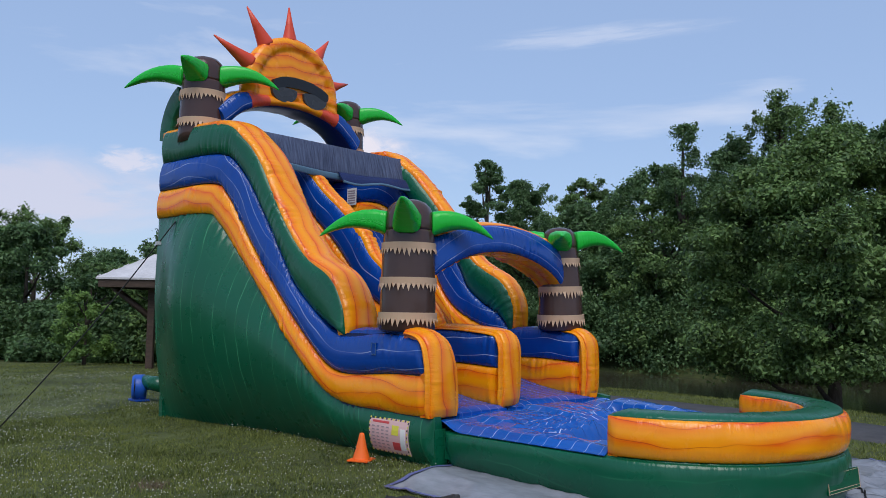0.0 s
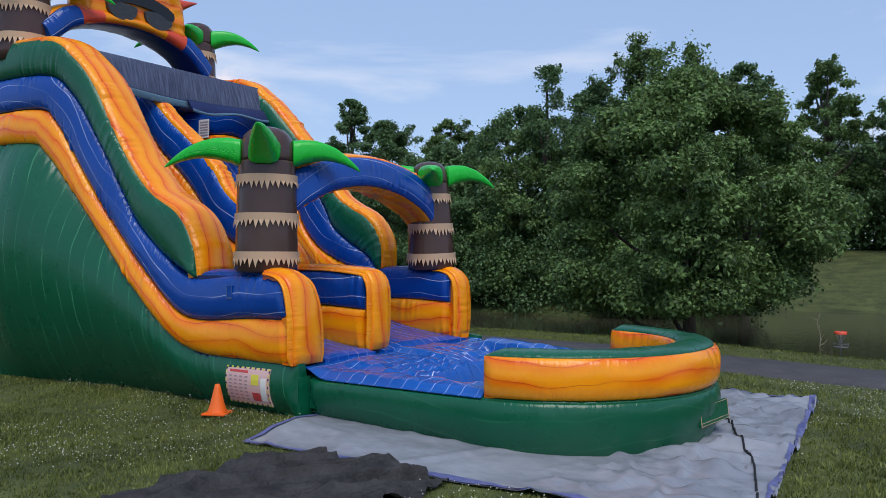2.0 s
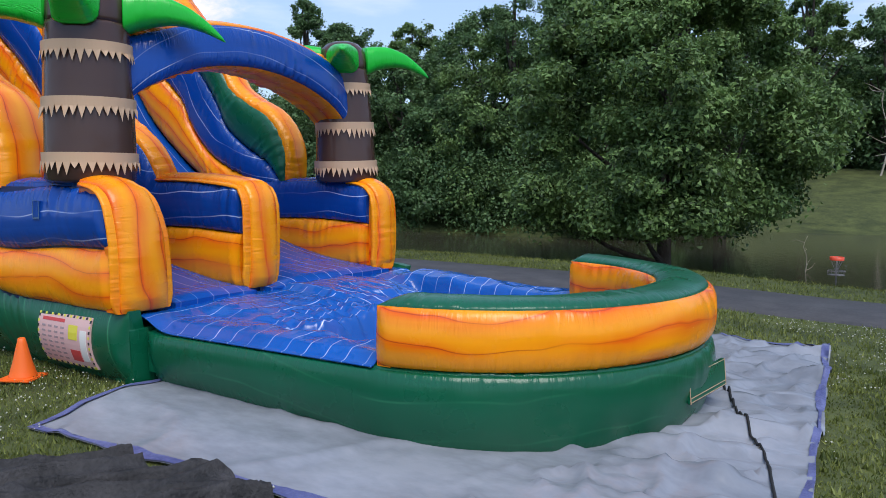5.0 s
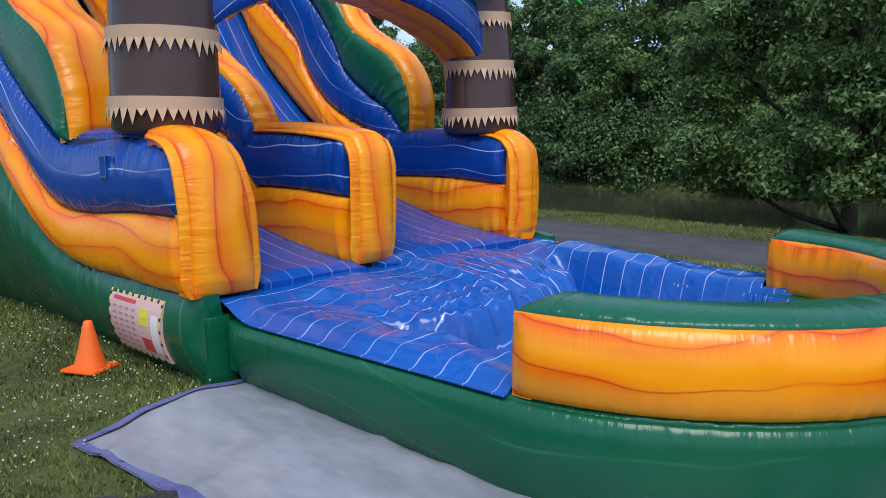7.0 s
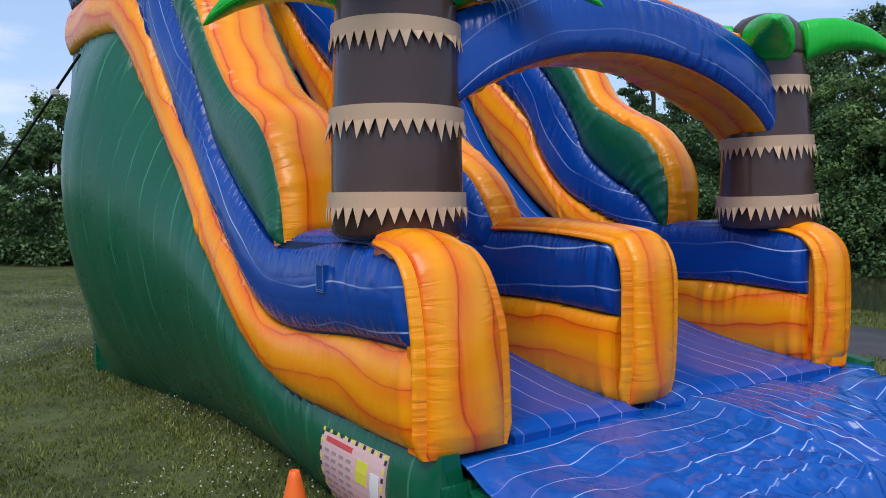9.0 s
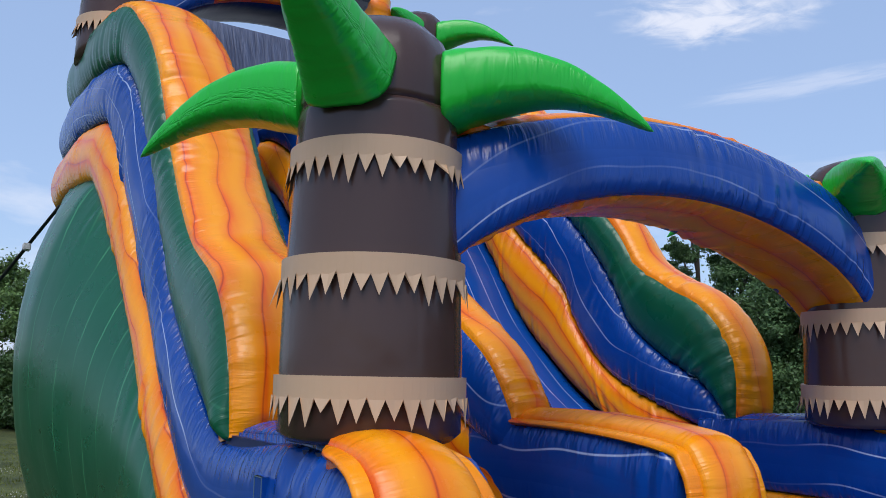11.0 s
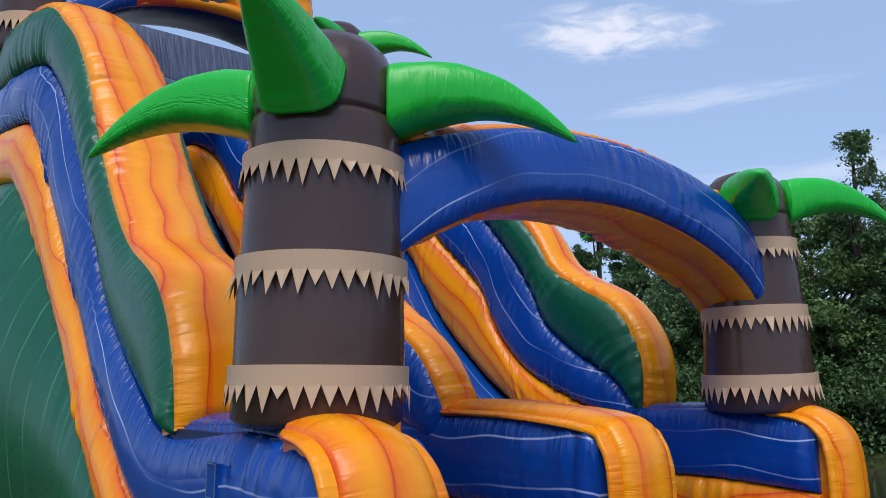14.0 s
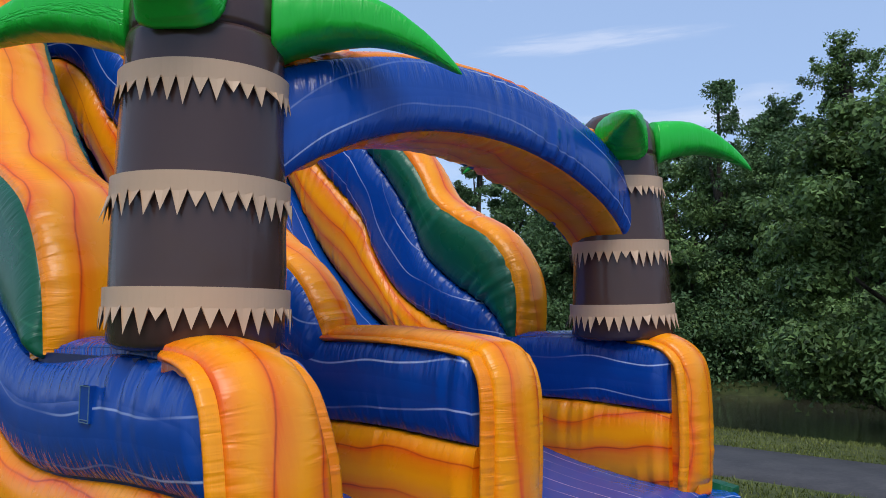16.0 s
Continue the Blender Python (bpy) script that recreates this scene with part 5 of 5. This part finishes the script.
# hedge of undergrowth along the far bank
rnd = np.random.RandomState(11)
hc = np.array([(a, 23.0 + shore(a) + 2.6 * rnd.uniform(0, 1) ** 1.5, -0.25 + rnd.uniform(-0.2, 2.6)) for a in np.arange(-40, -2.5, 0.09)])
hr = np.stack([rnd.uniform(0.5, 1.15, len(hc))] * 3, 1) * np.array((1, 1, 0.7))
und = part("undergrowth", quads_mesh("undergrowth", leaf_cloud(hc, hr, 260, 0.085, rnd), 3), LEAF_B, None, "dense green undergrowth along the far bank", BASE)
tagged(und, "", "bushes", "", "stuff")
hc = np.array([(a, 36 + 2.2 * shore(a) + rnd.uniform(-2, 4), rnd.uniform(0.0, 5.4) + 0.36 * shore(a)) for a in np.arange(-60, 60, 0.16)])
hr = np.stack([rnd.uniform(0.8, 1.6, len(hc))] * 3, 1)
deep = part("far_woods", quads_mesh("far_woods", leaf_cloud(hc, hr, 130, 0.24, rnd), 3), LEAF_B, None, "dense dark woods behind the pond", BASE)
tagged(deep, "", "woods", "", "stuff")
hc = np.array([(14 + 46 * q, 62 - 34 * q + rnd.uniform(-3, 3), 0.0) for q in np.linspace(0, 1, 700)])
for row in hc:
    row[2] = ground_z(*local(row[0], row[1])) + 5.0 * rnd.uniform(0, 1) ** 1.3
hr = np.stack([rnd.uniform(0.7, 1.5, len(hc))] * 3, 1)
thicket = part("thicket", quads_mesh("thicket", leaf_cloud(hc, hr, 150, 0.17, rnd), 3), LEAF_B, None, "dense green thicket at the top of the slope")
tagged(thicket, "", "bushes", "", "stuff")
# woods beyond the lawn
lw = [(-12.2, 30, 4.7, 4.4), (-15.2, 30.5, 3.6, 4.2), (-18.2, 29.5, 5.1, 4.4), (-21.5, 30, 5.7, 5), (-17, 34, 4.0, 5), (-13.8, 35, 5.2, 4.4), (-11.0, 34.5, 5.4, 4.5), (-25, 28, 5.9, 6),
      (-9, 36, 5.6, 5), (-22, 36, 6.1, 5.5), (-14.5, 27.6, 3.2, 4.0), (-11.0, 27.8, 4.0, 4.0), (-20.0, 28.0, 4.6, 3.6)]
for i, (x, y, h, w) in enumerate(lw):
    wtree(x, y, h, w, 60, 380, 0.085, 200 + i, LEAF_A if i % 2 else LEAF_B, "green woodland tree beyond the lawn", bare=0.06, clump_r=0.15)
wtree(-12.4, 23.6, 2.35, 1.5, 40, 240, 0.055, 230, LEAF_C, "small light green tree standing alone on the lawn", bare=0.12)
hc = np.array([(x, 27.5 + rnd.uniform(-1, 2.0), rnd.uniform(0.1, 1.6)) for x in np.arange(-34, -6, 0.12)])
hr = np.stack([rnd.uniform(0.35, 0.9, len(hc))] * 3, 1)
und2 = part("undergrowth", quads_mesh("undergrowth", leaf_cloud(hc, hr, 240, 0.09, rnd), 3), LEAF_B, None, "dark green undergrowth at the lawn's edge")
tagged(und2, "", "bushes", "", "stuff")

# ---- grass and clover ----
def lawn_points(n, a0, a1, b0, b1, rnd, power=1.0):
    a = rnd.uniform(a0, a1, n)
    b = b0 + (b1 - b0) * rnd.uniform(0, 1, n) ** power
    return a, b


def on_lawn(a, b):
    pool = (a > -6.2) & (a < 2) & (b > 0.1) & (b < 3.5)
    end = (a >= 2) & (((a - PC_A) / PL) ** 2 + ((b - PC_B) / PW) ** 2 < 1)
    tarp_in = (a > 0.14 - 0.05 * b) & (a < 4.59 - 0.08 * b) & (b > -0.93 + 0.055 * a) & (b < 4.7)
    black = (a > 0.80) & (a < 2.34) & (b > -3.35) & (b < -1.05)
    path = (b > 7.2) & (b < 9.35)
    return ~(pool | end | tarp_in | black | path) & (b < 11.6)


rnd = np.random.RandomState(21)
blades = []
for n, a0, a1, b0, b1, hgt in ((230000, -7, 8, -6.5, 0.4, 0.038), (150000, -24, 2, -9, 12, 0.045), (90000, -8, 14, 3.5, 11.6, 0.05), (40000, 3.9, 9.5, 0.3, 4.2, 0.05)):
    a, b = lawn_points(n, a0, a1, b0, b1, rnd)
    k = on_lawn(a, b)
    a, b = a[k], b[k]
    z = np.array([ground_z(p, q) for p, q in zip(a, b)])
    m = len(a)
    th, lean = rnd.uniform(0, 2 * np.pi, m), rnd.normal(0, 0.5, (m, 2))
    patch = np.array([max(0.25, 0.8 + 0.5 * nz(p * 0.8, q * 0.8, 5) + 0.75 * nz(p * 5, q * 5, 8)) for p, q in zip(a, b)])
    h = hgt * rnd.uniform(0.45, 1.2, m) * patch
    w = hgt * 0.17 * rnd.uniform(0.5, 1.7, m)
    tri = np.empty((m, 3, 3), dtype=np.float32)
    tri[:, 0] = np.stack([a - np.cos(th) * w, b - np.sin(th) * w, z - 0.01], 1)
    tri[:, 1] = np.stack([a + np.cos(th) * w, b + np.sin(th) * w, z - 0.01], 1)
    tri[:, 2] = np.stack([a + lean[:, 0] * h, b + lean[:, 1] * h, z + h], 1)
    blades.append(tri.reshape(-1, 3))
gr = part("grass", quads_mesh("grass", np.concatenate(blades), 3), GRASS, None, "short green grass blades of the lawn", BASE)
tagged(gr, "", "grass", "", "stuff")
a, b = lawn_points(30000, -13, 12, -7.0, 7.0, rnd)
k = on_lawn(a, b)
a, b = a[k], b[k]
dens = np.array([nz(p * 0.5, q * 0.5, 9) for p, q in zip(a, b)])
k = dens > -0.12
a, b = a[k], b[k]
octa = np.array([(1, 0, 0), (0, 1, 0), (-1, 0, 0), (0, -1, 0), (0, 0, 1), (0, 0, -1)], float)
tri_idx = [(0, 1, 4), (1, 2, 4), (2, 3, 4), (3, 0, 4), (1, 0, 5), (2, 1, 5), (3, 2, 5), (0, 3, 5)]
heads = []
for p, q in zip(a, b):
    r = 0.0072 * rnd.uniform(0.6, 1.3)
    c = np.array((p, q, ground_z(p, q) + rnd.uniform(0.03, 0.065)))
    o = c + octa * r
    heads.append(np.array([[o[i] for i in t] for t in tri_idx]).reshape(-1, 3))
cl = part("clover_flowers", quads_mesh("clover", np.concatenate(heads), 3), CLOVER, None, "white clover flower heads in the lawn", BASE)
tagged(cl, "", "clover", "", "stuff")

# ---- tie-down strap, blower, pavilion, basket ----
anchor = np.array((-5.22, -0.46, 3.13))
stake = np.array((-6.34, -2.46, ground_z(-6.34, -2.46)))
st = thing("tie_down_strap", BASE, "black webbing strap tied from the tower to the lawn", "strap")
tt = np.linspace(0, 1, 30)[:, None]
run = anchor * (1 - tt) + stake * tt
run[:, 2] -= 0.10 * np.sin(np.pi * tt[:, 0])
part("webbing", tube(run, 0.028, 6, 0.35), STRAP, st)
part("ground_stake", lathe([(0.012, -0.05), (0.012, 0.22), (0.03, 0.225), (0.03, 0.25), (0.0, 0.255)], 12), STEEL, st, "", Matrix.Translation(stake))
part("buckle", box(-0.05, 0.05, -0.03, 0.03, -0.03, 0.03, 0.008), STEEL, st, "", Matrix.Translation(run[3]))

bl = thing("air_blower", BASE @ pose(-7.6, 0.28, ground_z(-7.6, 0.28)), "blue round air blower on the grass behind the tower", "blower")
part("housing", lathe([(0.06, -0.13), (0.20, -0.12), (0.225, -0.08), (0.225, 0.08), (0.20, 0.12), (0.06, 0.13)], 32), BLUEP, bl, "", pose(0, 0, 0.24, 90, 0, -30))
for r in (0.07, 0.12, 0.17):
    part("grille_ring", tube([(r * math.cos(t), r * math.sin(t), 0.0) for t in np.linspace(0, 2 * math.pi, 30)], 0.007, 6), BLACKP, bl, "", pose(0.06, -0.115, 0.24, 90, 0, -30))
part("foot", box(-0.18, 0.18, -0.12, 0.12, 0.0, 0.035, 0.01), BLUEP, bl)
part("outlet_duct", tube([(0.05, 0.05, 0.33), (0.35, 0.1, 0.33), (0.62, 0.15, 0.30)], 0.13, 16), GREENCAP, bl, "green fabric air duct")

# an open pavilion beyond the lawn
pv = thing("pavilion", pose(-6.6, 24.0, -0.08, 0, 0, 8), "open timber pavilion with a pale metal roof", "pavilion")


def roof():
    bm = bmesh.new()
    hx, hy, z0, z1 = 4.2, 3.2, 2.62, 4.35
    c = [bm.verts.new(p) for p in ((-hx, -hy, z0), (hx, -hy, z0), (hx, hy, z0), (-hx, hy, z0), (-1.4, 0, z1), (1.4, 0, z1))]
    d = [bm.verts.new((v.co.x, v.co.y, v.co.z - 0.05)) for v in c]
    for f in ((0, 1, 5, 4), (1, 2, 5), (2, 3, 4, 5), (3, 0, 4)):
        bm.faces.new([c[i] for i in f])
        bm.faces.new([d[i] for i in f][::-1])
    for i in range(4):
        k = (i + 1) % 4
        bm.faces.new((c[k], c[i], d[i], d[k]))
    bmesh.ops.recalc_face_normals(bm, faces=bm.faces)
    return bm


roof_ob = part("roof", roof(), ROOFM, pv, "pale grey ribbed metal roof")
for i in range(22):
    y = -3.1 + i * 0.295
    f = 1 - abs(y) / 3.2
    part("roof_rib", tube([(-4.2, y, 2.635), (-4.2 + 2.8 * f, y, 2.635 + 1.72 * f)], 0.02, 4), ROOFM, roof_ob)
for x0, x1, y0, y1 in ((-4.15, 4.15, -3.16, -3.06), (-4.15, 4.15, 3.06, 3.16), (-4.16, -4.06, -3.06, 3.06), (4.06, 4.16, -3.06, 3.06)):
    part("beam", box(x0, x1, y0, y1, 2.36, 2.565, 0.01), WOOD, pv)
for x in (-2.9, 2.9):
    for y in (-2.6, 2.6):
        part("post", box(x - 0.09, x + 0.09, y - 0.09, y + 0.09, -0.3, 2.6, 0.01), WOOD, pv)
        sx = -1 if x < 0 else 1
        part("brace", tube([(x, y, 1.55), (x + sx * 1.1, y, 2.42)], 0.085, 4), WOOD, pv)

# disc golf basket on the bank
bk = thing("disc_golf_basket", pose(10.02, 16.63, -0.335) @ Matrix.Scale(0.48, 4), "steel chain basket on a pole with an orange band", "basket")
part("pole", tube([(0, 0, -0.3), (0, 0, 1.20)], 0.030, 10), DULLSTEEL, bk)
part("top_band", lathe([(0.25, 1.08), (0.25, 1.20), (0.24, 1.20), (0.24, 1.08)], 24, False), RED, bk, "orange top band")
part("tray_rim", lathe([(0.30, 0.66), (0.315, 0.66), (0.315, 0.69), (0.30, 0.69)], 24, False), DULLSTEEL, bk)
part("tray_floor", lathe([(0.03, 0.52), (0.29, 0.52), (0.29, 0.535), (0.03, 0.535)], 24, False), DULLSTEEL, bk)
for k in range(16):
    t = 2 * math.pi * k / 16
    part("tray_bar", tube([(0.29 * math.cos(t), 0.29 * math.sin(t), 0.53), (0.31 * math.cos(t), 0.31 * math.sin(t), 0.68)], 0.006, 4), DULLSTEEL, bk)
for k in range(12):
    t = 2 * math.pi * k / 12
    part("chain", tube(spline([(0.22 * math.cos(t), 0.22 * math.sin(t), 1.09), (0.10 * math.cos(t), 0.10 * math.sin(t), 0.82), (0.03 * math.cos(t), 0.03 * math.sin(t), 0.66)], 8), 0.007, 4), DULLSTEEL, bk)


def dead_branch(x, y, z, height, seed, twigs):
    """A pale bare limb with crooked twigs."""
    rr = random.Random(seed)
    e = thing("dead_branch", pose(x, y, z), "pale bare dead branch by the pond", "branch", "dead branches")
    main = spline([(0, 0, -0.4), (0.10 * height, 0.02, 0.4 * height), (0.02 * height, 0.05, 0.75 * height), (0.14 * height, 0.1, height)], 16)
    part("limb", tube(main, np.linspace(0.010 * height + 0.008, 0.005, 16), 7), PALEBARK, e)
    for k in range(twigs):
        p = main[rr.randint(4, 13)]
        q = p + np.array((rr.uniform(-0.3, 0.3), rr.uniform(-0.15, 0.15), rr.uniform(-0.05, 0.25))) * height
        m = (p + q) / 2 + np.array((rr.uniform(-0.05, 0.05), 0, rr.uniform(-0.03, 0.05))) * height
        part("twig", tube(spline([tuple(p), tuple(m), tuple(q)], 7), np.linspace(0.005 * height + 0.004, 0.003, 7), 5), PALEBARK, e)


dead_branch(*place(2.37, 17.0)[:2], -0.75, 1.0, 3, 4)
dead_branch(29.5, 44.5, 1.0, 6.5, 8, 9)

# black cord over the tarp
cord = part("cord", tube([(a, b, ground_z(a, b) + 0.035 + tarp_fold(a, b, 0, 0)) for a, b in spline([(3.52, 2.86), (3.72, 2.4), (4.0, 1.65), (4.22, 1.1), (4.38, 0.45), (4.50, -0.05), (4.6, -0.66)], 60)], 0.009, 6), STRAP, None, "thin black cord lying across the silver tarp", BASE)
tagged(cord, "", "cord")

# a tuft of dry grass in the lawn
TUFT = (-1.47, -2.65)
rnd = np.random.RandomState(33)
m = 260
c = rnd.normal(0, 0.09, (m, 2)) + np.array((0.0, 0.0))
th, h = rnd.uniform(0, 6.28, m), rnd.uniform(0.03, 0.10, m)
tri = np.empty((m, 3, 3), dtype=np.float32)
tri[:, 0] = np.stack([c[:, 0] - np.cos(th) * 0.004, c[:, 1] - np.sin(th) * 0.004, np.full(m, -0.01)], 1)
tri[:, 1] = np.stack([c[:, 0] + np.cos(th) * 0.004, c[:, 1] + np.sin(th) * 0.004, np.full(m, -0.01)], 1)
tri[:, 2] = np.stack([c[:, 0] + rnd.normal(0, 0.05, m), c[:, 1] + rnd.normal(0, 0.05, m), h], 1)
tuft = part("dry_grass_tuft", quads_mesh("tuft", tri.reshape(-1, 3), 3), simple("dry_grass", (0.10, 0.075, 0.05), (0.24, 0.18, 0.12), 5, 0.9), None, "brown tuft of dead grass in the lawn", BASE @ pose(TUFT[0], TUFT[1], ground_z(*TUFT)))
tagged(tuft, "", "dry grass", "", "stuff")
